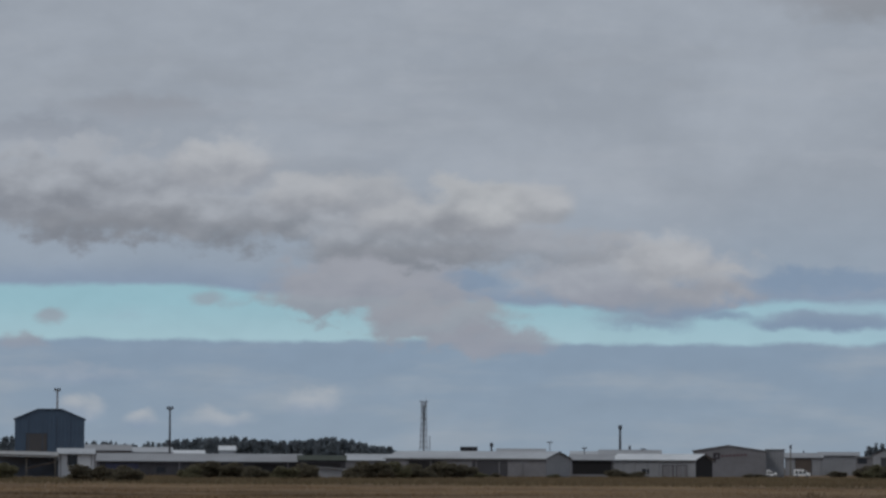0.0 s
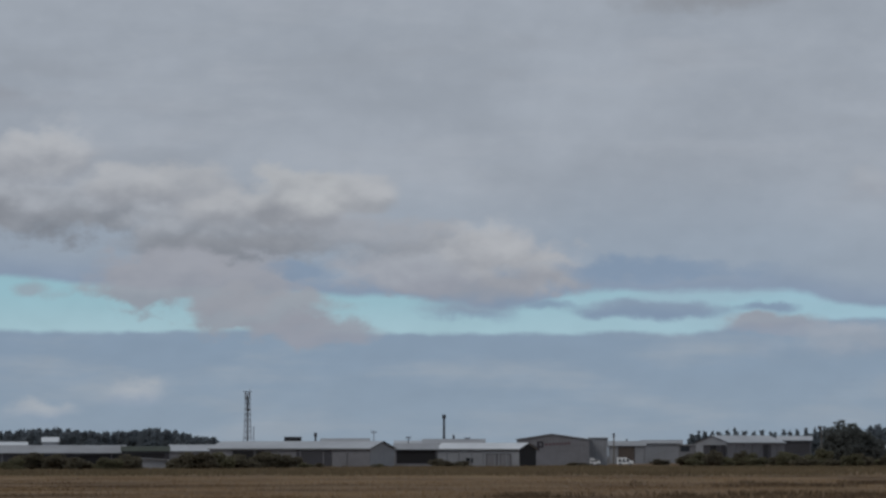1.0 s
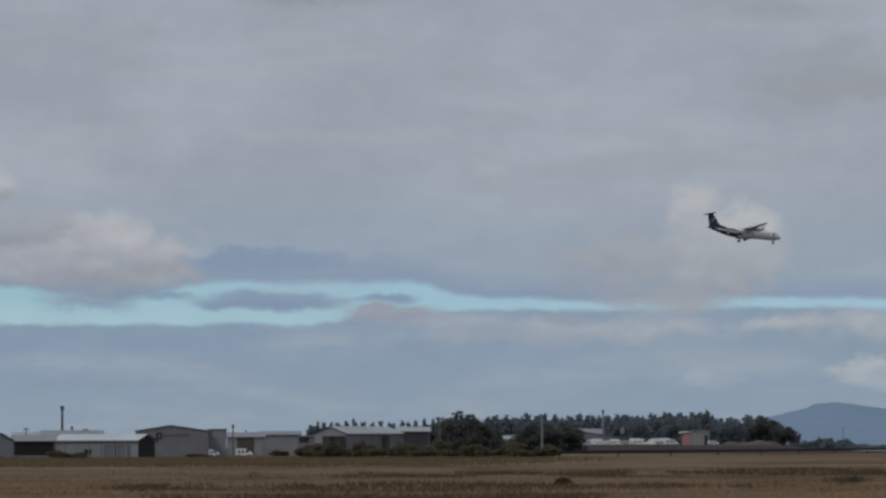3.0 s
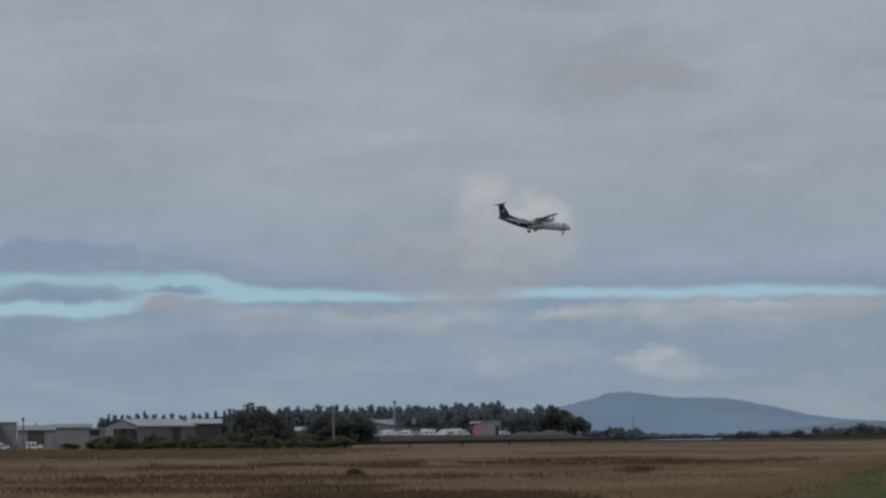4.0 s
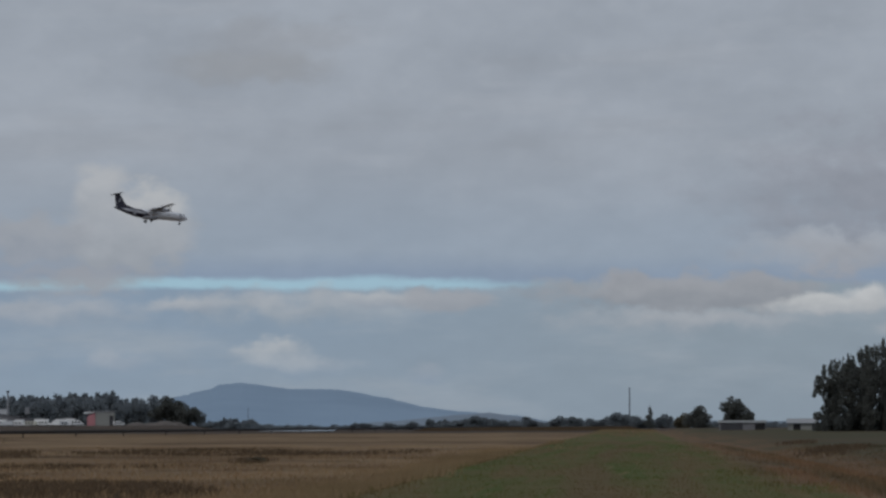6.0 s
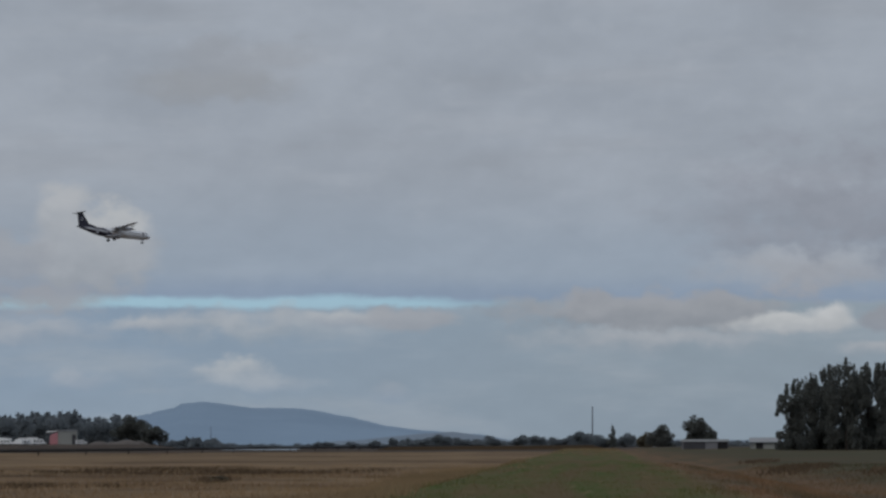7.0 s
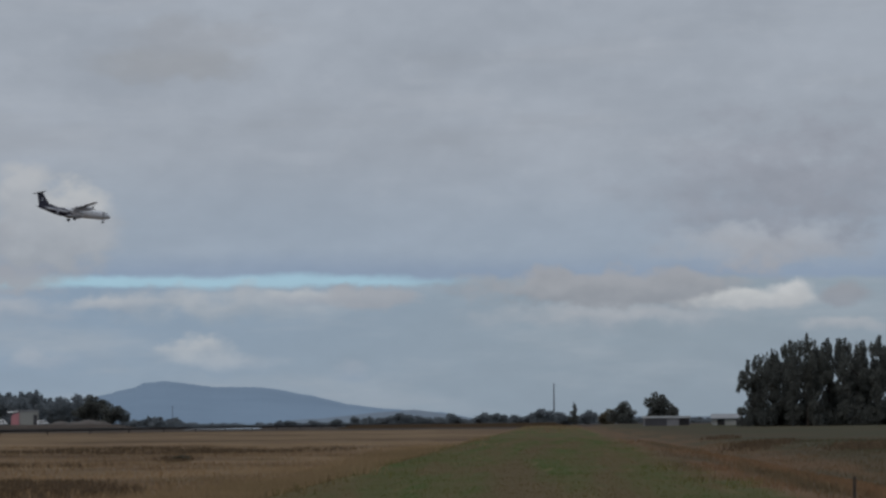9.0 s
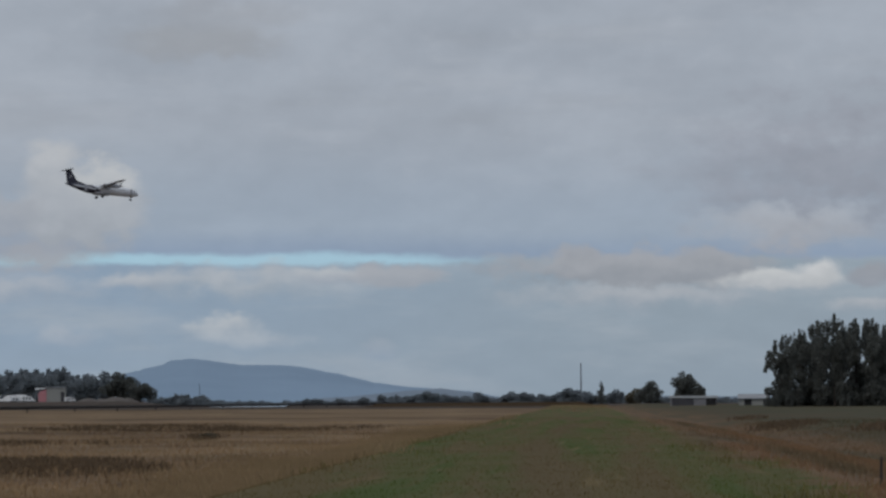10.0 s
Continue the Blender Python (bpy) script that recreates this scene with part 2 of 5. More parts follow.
# ---- materials ----
def material(name, base, other=None, rough=0.8, metal=0.0, scale=3.0, amount=0.6, bump=0.0, ribs=0.0, axis=0, spread=0.0, glow=0.0, thin=0.0):
    """A procedural surface: two colours mottled at two scales, dirt, fine relief and, for sheet metal, ribs that far apart."""
    m = bpy.data.materials.new(name)
    m.use_nodes = True
    t = m.node_tree
    bsdf = t.nodes["Principled BSDF"]
    place = t.nodes.new("ShaderNodeTexCoord").outputs["Object"]
    big, small = fbm(t, place, scale * 0.18, 4.0), fbm(t, place, scale, 6.0, 0.65)
    mottle = calc(t, "ADD", calc(t, "MULTIPLY", big, 0.6), calc(t, "MULTIPLY", small, 0.4))
    col = blend(t, calc(t, "MULTIPLY", fade(t, mottle, 0.32, 0.68), amount), lin(*base), lin(*(other or base)))
    if spread:
        info = t.nodes.new("ShaderNodeObjectInfo").outputs["Random"]
        island = t.nodes.new("ShaderNodeNewGeometry").outputs["Random Per Island"]
        hsv = t.nodes.new("ShaderNodeHueSaturation")
        t.links.new(col, hsv.inputs["Color"])
        t.links.new(calc(t, "ADD", calc(t, "MULTIPLY_ADD", info, spread * 0.5, 1.0 - spread * 0.75), calc(t, "MULTIPLY", island, spread)), hsv.inputs["Value"])
        col = hsv.outputs[0]
    t.links.new(col, bsdf.inputs["Base Color"])
    bsdf.inputs["Roughness"].default_value, bsdf.inputs["Metallic"].default_value = rough, metal
    level = calc(t, "MULTIPLY", small, bump)
    if ribs:
        parts = t.nodes.new("ShaderNodeSeparateXYZ")
        t.links.new(place, parts.inputs[0])
        level = calc(t, "ADD", level, calc(t, "MULTIPLY", calc(t, "SINE", calc(t, "MULTIPLY", parts.outputs[axis], 6.2832 / ribs)), 0.03))
    if bump or ribs:
        n = t.nodes.new("ShaderNodeBump")
        n.inputs["Strength"].default_value, n.inputs["Distance"].default_value = 0.6, 1.0
        t.links.new(level, n.inputs["Height"])
        t.links.new(n.outputs[0], bsdf.inputs["Normal"])
    if thin:
        through_light = t.nodes.new("ShaderNodeBsdfTranslucent")
        t.links.new(col, through_light.inputs[0])
        both = t.nodes.new("ShaderNodeMixShader")
        both.inputs[0].default_value = thin
        t.links.new(bsdf.outputs[0], both.inputs[1])
        t.links.new(through_light.outputs[0], both.inputs[2])
        t.links.new(both.outputs[0], t.nodes["Material Output"].inputs[0])
    # own glow, which lifts the far hills as haze would
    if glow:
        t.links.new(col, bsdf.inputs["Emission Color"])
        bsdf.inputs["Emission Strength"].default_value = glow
    return m


M_ROOF = material("pale roof sheet", (176, 180, 184), (150, 152, 156), 0.5, 0.0, 0.6, 0.8, 0.0, 0.6, 0)
M_ROOF_WHITE = material("white roof sheet", (214, 217, 220), (186, 190, 194), 0.45, 0.0, 0.6, 0.8, 0.0, 0.6, 0)
M_ROOF_DULL = material("weathered roof sheet", (150, 152, 156), (128, 128, 130), 0.6, 0.0, 0.5, 0.9, 0.0, 0.6, 0)
M_GREEN_FASCIA = material("green fascia", (104, 112, 106), (90, 98, 92), 0.6)
M_WALL = material("grey wall sheet", (126, 126, 131), (108, 107, 111), 0.7, 0.0, 0.7, 0.9, 0.0, 0.8, 0)
M_WALL_PALE = material("pale wall", (146, 148, 153), (126, 128, 133), 0.7, 0.0, 0.7, 0.9, 0.0, 0.8, 0)
M_WALL_WHITE = material("white weatherboard", (208, 212, 218), (182, 186, 192), 0.6, 0.0, 0.9, 0.7)
M_WALL_DARK = material("dark wall sheet", (70, 70, 76), (56, 54, 58), 0.8, 0.0, 0.7, 0.9, 0.0, 0.8, 0)
M_WALL_BLUE = material("blue-grey wall", (104, 112, 126), (88, 94, 106), 0.7, 0.0, 0.7, 0.9)
M_DOOR_BLUE = material("dark blue door sheet", (58, 62, 88), (48, 50, 72), 0.6, 0.0, 0.6, 0.9, 0.0, 0.5, 2)
M_STORE = material("slate blue cladding", (70, 90, 112), (58, 76, 98), 0.6, 0.0, 0.25, 0.9, 0.0, 1.0, 0)
M_STORE_ROOF = material("slate roof cladding", (62, 78, 98), (54, 68, 88), 0.6, 0.0, 0.3, 0.9, 0.0, 1.0, 0)
M_BROWN = material("brown cladding", (92, 82, 76), (76, 68, 64), 0.8, 0.0, 0.5, 0.9)
M_DOOR_DULL = material("dull brown door sheet", (84, 82, 84), (72, 72, 76), 0.8, 0.0, 0.5, 0.9)
# flat black that stands in for the shade inside open bays
M_BLACK = material("shade-black interior", (34, 33, 36), (26, 25, 28), 0.9)
M_PINK = material("salmon painted wall", (188, 128, 134), (172, 118, 124), 0.7, 0.0, 0.6, 0.8)
M_BEIGE = material("beige wall", (150, 150, 146), (132, 134, 132), 0.75, 0.0, 0.6, 0.8)
M_SIGN = material("dark sign paint", (52, 46, 54), (44, 40, 48), 0.6)
M_SIGN_RED = material("faded red sign paint", (100, 76, 82), (92, 74, 80), 0.7)
M_STEEL = material("galvanised steel", (126, 130, 137), (106, 109, 115), 0.5, 0.1, 2.0)
M_STEEL_DARK = material("dark steel", (66, 68, 74), (54, 54, 58), 0.6, 0.3, 2.0)
M_TIMBER = material("weathered timber", (120, 116, 110), (96, 90, 84), 0.85, 0.0, 1.5, 0.9)
M_BRIDGE = material("tarred timber", (52, 47, 47), (40, 36, 36), 0.85, 0.0, 0.6, 0.9)
M_BARK = material("bark", (66, 58, 52), (48, 42, 38), 0.95, 0.0, 1.2, 0.9, 0.05)
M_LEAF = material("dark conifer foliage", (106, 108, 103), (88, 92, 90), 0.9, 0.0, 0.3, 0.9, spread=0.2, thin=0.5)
# far trees: leaf colour made paler and bluer to stand in for haze
M_LEAF_HAZE = material("haze-paled far foliage", (138, 145, 150), (124, 132, 138), 0.95, 0.0, 0.1, 0.9, spread=0.12, thin=0.55)
M_BUSH = material("scrub foliage", (116, 108, 90), (94, 92, 78), 0.95, 0.0, 0.4, 0.9, spread=0.25, thin=0.5)
M_GORSE = material("green scrub foliage", (122, 118, 92), (100, 98, 80), 0.95, 0.0, 0.3, 0.9, spread=0.2, thin=0.5)
M_RUSH = material("dark rushes", (104, 86, 66), (80, 66, 50), 0.9, 0.0, 0.05, 0.9, spread=0.3, thin=0.25)
M_SPOIL = material("bare earth", (104, 98, 94), (88, 82, 79), 0.95, 0.0, 0.5, 0.9, 0.1)
M_WATER = material("estuary water", (140, 150, 160), (130, 140, 150), 0.12, 0.0, 0.5, 0.5)
# distance haze is painted into these two: blued colours that also glow a little
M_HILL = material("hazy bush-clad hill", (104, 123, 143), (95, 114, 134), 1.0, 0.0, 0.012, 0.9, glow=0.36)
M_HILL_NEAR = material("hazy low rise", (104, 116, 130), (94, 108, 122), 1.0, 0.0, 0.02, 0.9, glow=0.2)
M_WHITE = material("white vehicle paint", (240, 241, 242), (226, 228, 230), 0.35, 0.0, 1.0, 0.5)
M_GLASS = material("dark window glass", (42, 46, 54), (36, 40, 46), 0.12)
M_TYRE = material("tyre rubber", (34, 34, 36), (28, 28, 30), 0.9)
M_PLANE = material("white aircraft paint", (222, 224, 230), (206, 208, 214), 0.35, 0.0, 0.6, 0.4)
M_PLANE_BLACK = material("black aircraft paint", (40, 38, 58), (32, 31, 46), 0.35, 0.0, 0.6, 0.4)
M_PLANE_GREY = material("pale grey aircraft paint", (168, 170, 178), (150, 152, 160), 0.4, 0.0, 0.6, 0.4)


# ---- geometry helpers ----
def shape():
    return [], []


def box(g, x0, x1, y0, y1, z0, z1):
    n = len(g[0])
    g[0].extend([(x0, y0, z0), (x1, y0, z0), (x1, y1, z0), (x0, y1, z0), (x0, y0, z1), (x1, y0, z1), (x1, y1, z1), (x0, y1, z1)])
    g[1].extend([tuple(n + i for i in f) for f in ((3, 2, 1, 0), (4, 5, 6, 7), (0, 1, 5, 4), (1, 2, 6, 5), (2, 3, 7, 6), (3, 0, 4, 7))])
    return g


def prism(g, outline, y0, y1):
    """An outline of (x, z), anticlockwise as seen from -y, drawn out from y0 to y1."""
    n, k = len(g[0]), len(outline)
    g[0].extend([(x, y0, z) for x, z in outline] + [(x, y1, z) for x, z in outline])
    g[1].append(tuple(range(n, n + k)))
    g[1].append(tuple(range(n + 2 * k - 1, n + k - 1, -1)))
    for i in range(k):
        j = (i + 1) % k
        g[1].append((n + i, n + k + i, n + k + j, n + j))
    return g


def rod(g, a, b, ra, rb=None, sides=8):
    a, b = Vector(a), Vector(b)
    rb = ra if rb is None else rb
    turn = (b - a).to_track_quat("Z", "Y").to_matrix()
    n = len(g[0])
    for centre, r in ((a, ra), (b, rb)):
        for i in range(sides):
            w = 2 * math.pi * i / sides
            g[0].append(tuple(centre + turn @ Vector((math.cos(w) * r, math.sin(w) * r, 0))))
    for i in range(sides):
        j = (i + 1) % sides
        g[1].append((n + i, n + j, n + sides + j, n + sides + i))
    g[1].append(tuple(range(n + sides - 1, n - 1, -1)))
    g[1].append(tuple(range(n + sides, n + 2 * sides)))
    return g


def mesh_of(name, g, mat, smooth=False):
    me = bpy.data.meshes.new(name)
    me.from_pydata(g[0], [], g[1])
    me.materials.append(mat)
    if smooth:
        me.polygons.foreach_set("use_smooth", [True] * len(me.polygons))
    me.update()
    return me


def part(name, g, mat, parent, label="", smooth=False):
    ob = new(name, g if isinstance(g, bpy.types.Mesh) else mesh_of(name, g, mat, smooth))
    ob.parent = parent
    return tagged(ob, label)


def thing(name, label, category, m, group="", kind=""):
    ob = new(name)
    ob.empty_display_size = 0.5
    ob.matrix_world = m
    return tagged(ob, label, category, group, kind)


def spot(u, d, z=0.0, turn=0.0):
    """The pose of a thing at bearing u (ticks) and distance d: its x runs to the right, its y away from the eye."""
    a = u * TICK
    return pose(math.sin(a) * d, math.cos(a) * d, z, 0, 0, -math.degrees(a) + turn)


def tall(v, d):
    """The height above the plain of what shows v ticks above the eye's level at distance d."""
    return EYE + v * d * TICK


# ---- ground ----
def smoothstep(a, b, x):
    t = np.clip((x - a) / (b - a), 0, 1)
    return t * t * (3 - 2 * t)


def ground_height(x, y):
    """Plain, grass bank along x = 0, slightly higher ground east of it and the raised yard beyond the bridge."""
    x, y = np.asarray(x, float), np.asarray(y, float)
    bank = 1.3 * smoothstep(-9.5, -6.2, x) * (1 - smoothstep(4.6, 16, x)) * (1 - smoothstep(900, 1300, y))
    east = 1.15 * smoothstep(4.6, 18, x) * (1 - 0.6 * smoothstep(1300, 1700, y))
    d = np.hypot(x, y)
    u = np.arctan2(x, np.maximum(y, 1.0)) / TICK
    yard = 2.5 * smoothstep(1690, 1760, d) * smoothstep(-1500, -1350, u) * (1 - smoothstep(-800, -700, u))
    bumps = 0.10 * (np.sin(x * 0.11 + y * 0.031) * np.sin(y * 0.043 - x * 0.017)) * smoothstep(40, 90, d)
    return np.maximum(bank, east) + yard + bumps * (1 - smoothstep(-14, -8, x) * (1 - smoothstep(5, 12, x)))


def plain_material(name, spread=0.0, lift=1.15):
    """The colours of the plain by place: straw grass, the mown turf of the bank with two worn lines, red-brown grass east of it."""
    m = bpy.data.materials.new(name)
    m.use_nodes = True
    t = m.node_tree
    bsdf = t.nodes["Principled BSDF"]
    place = t.nodes.new("ShaderNodeTexCoord").outputs["Object"]
    s = t.nodes.new("ShaderNodeSeparateXYZ")
    t.links.new(place, s.inputs[0])
    patches, grain, blotch = fbm(t, place, 0.035, 5.0, 0.6), fbm(t, place, 1.4, 5.0, 0.7), fbm(t, place, 0.12, 4.0, 0.6)
    straw = blend(t, fade(t, patches, 0.38, 0.62), lin(134, 112, 86), lin(110, 90, 70))
    straw = blend(t, calc(t, "MULTIPLY", fade(t, grain, 0.4, 0.7), 0.2), straw, lin(104, 86, 66))
    straw = blend(t, calc(t, "MULTIPLY", fade(t, blotch, 0.5, 0.72), 0.6), straw, lin(112, 99, 74))
    drifts = calc(t, "ADD", calc(t, "MULTIPLY", fbm(t, place, 0.011, 4.0, 0.6), 0.6), calc(t, "MULTIPLY", fbm(t, place, 0.05, 4.0, 0.65), 0.4))
    straw = blend(t, calc(t, "MULTIPLY", fade(t, drifts, 0.52, 0.58), 0.85), straw, lin(76, 59, 42))
    straw = blend(t, calc(t, "MULTIPLY", fade(t, drifts, 0.44, 0.36), 0.6), straw, lin(150, 128, 97))
    # the mown track on the bank: turf with two worn lines
    wob = calc(t, "MULTIPLY_ADD", calc(t, "SUBTRACT", blotch, 0.5), 4.5, calc(t, "MULTIPLY_ADD", calc(t, "SUBTRACT", fbm(t, place, 0.9, 3.0, 0.6), 0.5), 2.0, s.outputs[0]))
    long_way = t.nodes.new("ShaderNodeMapping")
    long_way.inputs["Scale"].default_value = (1.0, 0.035, 1.0)
    t.links.new(place, long_way.inputs[0])
    lanes, flecks = fbm(t, long_way.outputs[0], 0.55, 4.0, 0.6), fbm(t, long_way.outputs[0], 1.6, 4.0, 0.6)
    turf = blend(t, fade(t, blotch, 0.35, 0.65), lin(82, 85, 48), lin(90, 85, 53))
    turf = blend(t, calc(t, "MULTIPLY", fade(t, lanes, 0.48, 0.6), 0.8), turf, lin(97, 83, 57))
    turf = blend(t, calc(t, "MULTIPLY", fade(t, lanes, 0.46, 0.36), 0.7), turf, lin(69, 84, 39))
    turf = blend(t, calc(t, "MULTIPLY", fade(t, flecks, 0.58, 0.72), 0.6), turf, lin(119, 104, 75))
    path = calc(t, "MULTIPLY_ADD", calc(t, "SUBTRACT", blotch, 0.5), 1.6, s.outputs[0])
    worn = calc(t, "ADD", calc(t, "MULTIPLY", fade(t, path, -2.6, -1.5), fade(t, path, 0.4, -0.4)), calc(t, "MULTIPLY", calc(t, "MULTIPLY", fade(t, path, 0.7, 1.2), fade(t, path, 2.4, 1.6)), 0.7))
    turf = blend(t, calc(t, "MULTIPLY", calc(t, "MULTIPLY", worn, fade(t, lanes, 0.38, 0.56)), 0.6), turf, lin(94, 80, 57))
    track = calc(t, "MULTIPLY", fade(t, wob, -8.0, -6.6), fade(t, wob, 5.6, 4.2))
    col = blend(t, track, straw, turf)
    east = blend(t, fade(t, wob, 9.0, 18.0), blend(t, fade(t, lanes, 0.4, 0.6), lin(112, 88, 67), lin(90, 78, 60)), blend(t, fade(t, patches, 0.4, 0.6), lin(70, 70, 52), lin(82, 72, 56)))
    col = blend(t, fade(t, wob, 4.2, 5.8), col, east)
    col = blend(t, fade(t, s.outputs[1], 1150.0, 1300.0), col, blend(t, fade(t, patches, 0.4, 0.6), lin(80, 70, 63), lin(68, 60, 54)))
    if spread:
        island = t.nodes.new("ShaderNodeNewGeometry").outputs["Random Per Island"]
        hsv = t.nodes.new("ShaderNodeHueSaturation")
        t.links.new(col, hsv.inputs["Color"])
        t.links.new(calc(t, "MULTIPLY_ADD", island, spread, lift - spread * 0.5), hsv.inputs["Value"])
        col = hsv.outputs[0]
    t.links.new(col, bsdf.inputs["Base Color"])
    bsdf.inputs["Roughness"].default_value = 1.0
    bsdf.inputs["Specular IOR Level"].default_value = 0.1
    n = t.nodes.new("ShaderNodeBump")
    n.inputs["Strength"].default_value, n.inputs["Distance"].default_value = 0.15, 0.1
    t.links.new(grain, n.inputs["Height"])
    t.links.new(n.outputs[0], bsdf.inputs["Normal"])
    return m


def build_ground():
    radii = np.concatenate([np.linspace(0.5, 60, 16), np.geomspace(64, 3000, 190), np.geomspace(3100, 4900, 8)])
    angles = np.radians(np.concatenate([np.linspace(-180, -32, 28), np.linspace(-30, -2.6, 120), np.linspace(-2.5, 6.5, 160), np.linspace(8, 178, 26)]))
    r, a = np.meshgrid(radii, angles, indexing="ij")
    x, y = r * np.sin(a), r * np.cos(a)
    z = ground_height(x, y)
    k = len(angles)
    verts = list(zip(x.ravel().tolist(), y.ravel().tolist(), z.ravel().tolist()))
    faces = []
    for i in range(len(radii) - 1):
        for j in range(k):
            j2 = (j + 1) % k
            faces.append((i * k + j, i * k + j2, (i + 1) * k + j2, (i + 1) * k + j))
    faces.append(tuple(range(k - 1, -1, -1)))
    m = plain_material("plain")
    ob = new("ground", mesh_of("ground", (verts, faces), m, True))
    tagged(ob, "flat plain of dry straw grass with a mown green bank", "ground", kind="structure")


build_ground()


# ---- far hill ----
def ridge(name, d, points, foot, mat, label, seed):
    """A rise whose skyline passes through bearings and heights, with a slope towards the eye and a back."""
    us, vs = [p[0] for p in points], [p[1] for p in points]
    g = shape()
    count = 640
    rows = 7
    for r in range(rows):
        for i in range(count):
            u = us[0] + (us[-1] - us[0]) * i / (count - 1)
            v = np.interp(u, us, vs)
            v += 1.2 * noise.noise((u * 0.03, seed, r * 0.4)) + 0.6 * noise.noise((u * 0.12, seed, r)) + (1.5 * max(noise.noise((u * 0.45, seed, 9.0)), 0.0) if r == rows - 2 else 0.0)
            k = r / (rows - 2)
            if r < rows - 1:
                dd = d * (1 - 0.16 * (1 - k))
                vv = foot + (v - foot) * math.sin(k * math.pi / 2) ** 0.9
            else:
                dd, vv = d * 1.04, foot
            a = u * TICK
            g[0].append((math.sin(a) * dd, math.cos(a) * dd, tall(vv, dd)))
    for r in range(rows - 1):
        for i in range(count - 1):
            n = r * count + i
            g[1].append((n, n + 1, n + count + 1, n + count))
    ob = new(name, mesh_of(name, g, mat, True))
    return tagged(ob, label, "hill", kind="structure")


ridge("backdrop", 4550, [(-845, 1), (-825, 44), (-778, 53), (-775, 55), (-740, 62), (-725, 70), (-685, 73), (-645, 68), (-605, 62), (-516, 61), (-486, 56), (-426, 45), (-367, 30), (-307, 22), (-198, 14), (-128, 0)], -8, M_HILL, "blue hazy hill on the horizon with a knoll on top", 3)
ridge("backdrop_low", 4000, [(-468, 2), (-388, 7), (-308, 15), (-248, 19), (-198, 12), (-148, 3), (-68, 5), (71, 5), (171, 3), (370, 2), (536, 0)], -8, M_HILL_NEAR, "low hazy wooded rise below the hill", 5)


# ---- buildings ----
def shed(name, label, d, u0, u1, eave, top, depth, wall, roof, side="long", ground=0.0, turn=0.0, category="shed", fall=0.6, lean=0.0):
    """A building whose front spans bearings u0 to u1 at distance d. side: long (the eaves face the eye), gable (the gable end
    does), mono (a lean-to roof), flat, hip (a gable with a flat top). Heights in ticks."""
    w = (u1 - u0) * d * TICK
    h, r = tall(eave, d) - ground, tall(top, d) - ground
    ob = thing(name, label, category, spot((u0 + u1) / 2, d, ground, turn))
    ob["w"], ob["h"] = w, h
    x = w / 2
    t = 0.18
    if side == "long":
        g = shape()
        verts = [(-x, 0, 0), (x, 0, 0), (x, depth, 0), (-x, depth, 0), (-x, 0, h), (x, 0, h), (x, depth, h), (-x, depth, h), (-x, depth / 2, r - t), (x, depth / 2, r - t)]
        g[0].extend(verts)
        g[1].extend([(0, 1, 5, 4), (1, 2, 6, 9, 5), (2, 3, 7, 6), (3, 0, 4, 8, 7), (3, 2, 1, 0)])
        part("wall", g, wall, ob)
        for y0, y1 in ((-0.4, depth / 2), (depth + 0.4, depth / 2)):
            drop = 0.4 * (r - h) / (depth / 2)
            g = shape()
            g[0].extend([(-x - 0.3, y0, h - drop), (x + 0.3, y0, h - drop), (x + 0.3, y1, r), (-x - 0.3, y1, r), (-x - 0.3, y0, h - drop - t), (x + 0.3, y0, h - drop - t), (x + 0.3, y1, r - t), (-x - 0.3, y1, r - t)])
            g[1].extend([(0, 1, 2, 3), (7, 6, 5, 4), (4, 5, 1, 0), (5, 6, 2, 1), (7, 4, 0, 3), (6, 7, 3, 2)])
            part("roof", g, roof, ob)
        g = shape()
        rod(g, (-x - 0.3, -0.46, h - drop - 0.06), (x + 0.3, -0.46, h - drop - 0.06), 0.09, sides=6)
        part("gutter", g, M_STEEL, ob)
        for sx in (-x + 0.4, x - 0.4):
            part("downpipe", rod(shape(), (sx, -0.08, 0), (sx, -0.08, h - 0.1), 0.07, sides=6), M_STEEL, ob)
    elif side in ("gable", "hip"):
        mid = lean * w
        caps = [(mid, r - t)] if side == "gable" else [(mid + w * 0.17, r - t), (mid - w * 0.17, r - t)]
        part("wall", prism(shape(), [(-x, 0), (x, 0), (x, h)] + caps + [(-x, h)], 0, depth), wall, ob)
        edge_line = [(-x - 0.4, h - 0.15)] + [(c, q + 0.02) for c, q in reversed(caps)] + [(x + 0.4, h - 0.15)]
        for (xa, za), (xb, zb) in zip(edge_line, edge_line[1:]):
            part("roof", prism(shape(), [(xa, za), (xb, zb), (xb, zb + t), (xa, za + t)], -0.35, depth + 0.35), roof, ob)
    elif side == "mono":
        part("wall", prism(shape(), [(-x, 0), (x, 0), (x, r - t), (-x, h - t)], 0, depth), wall, ob)
        part("roof", prism(shape(), [(-x - 0.3, h - t + 0.005), (x + 0.3, r - t + 0.005), (x + 0.3, r), (-x - 0.3, h)], -0.5, depth + 0.4), roof, ob)
    else:
        part("wall", box(shape(), -x, x, 0, depth, 0, h), wall, ob)
        part("roof", box(shape(), -x - 0.25, x + 0.25, -0.35, depth + 0.35, h + 0.004, r), roof, ob)
    return ob


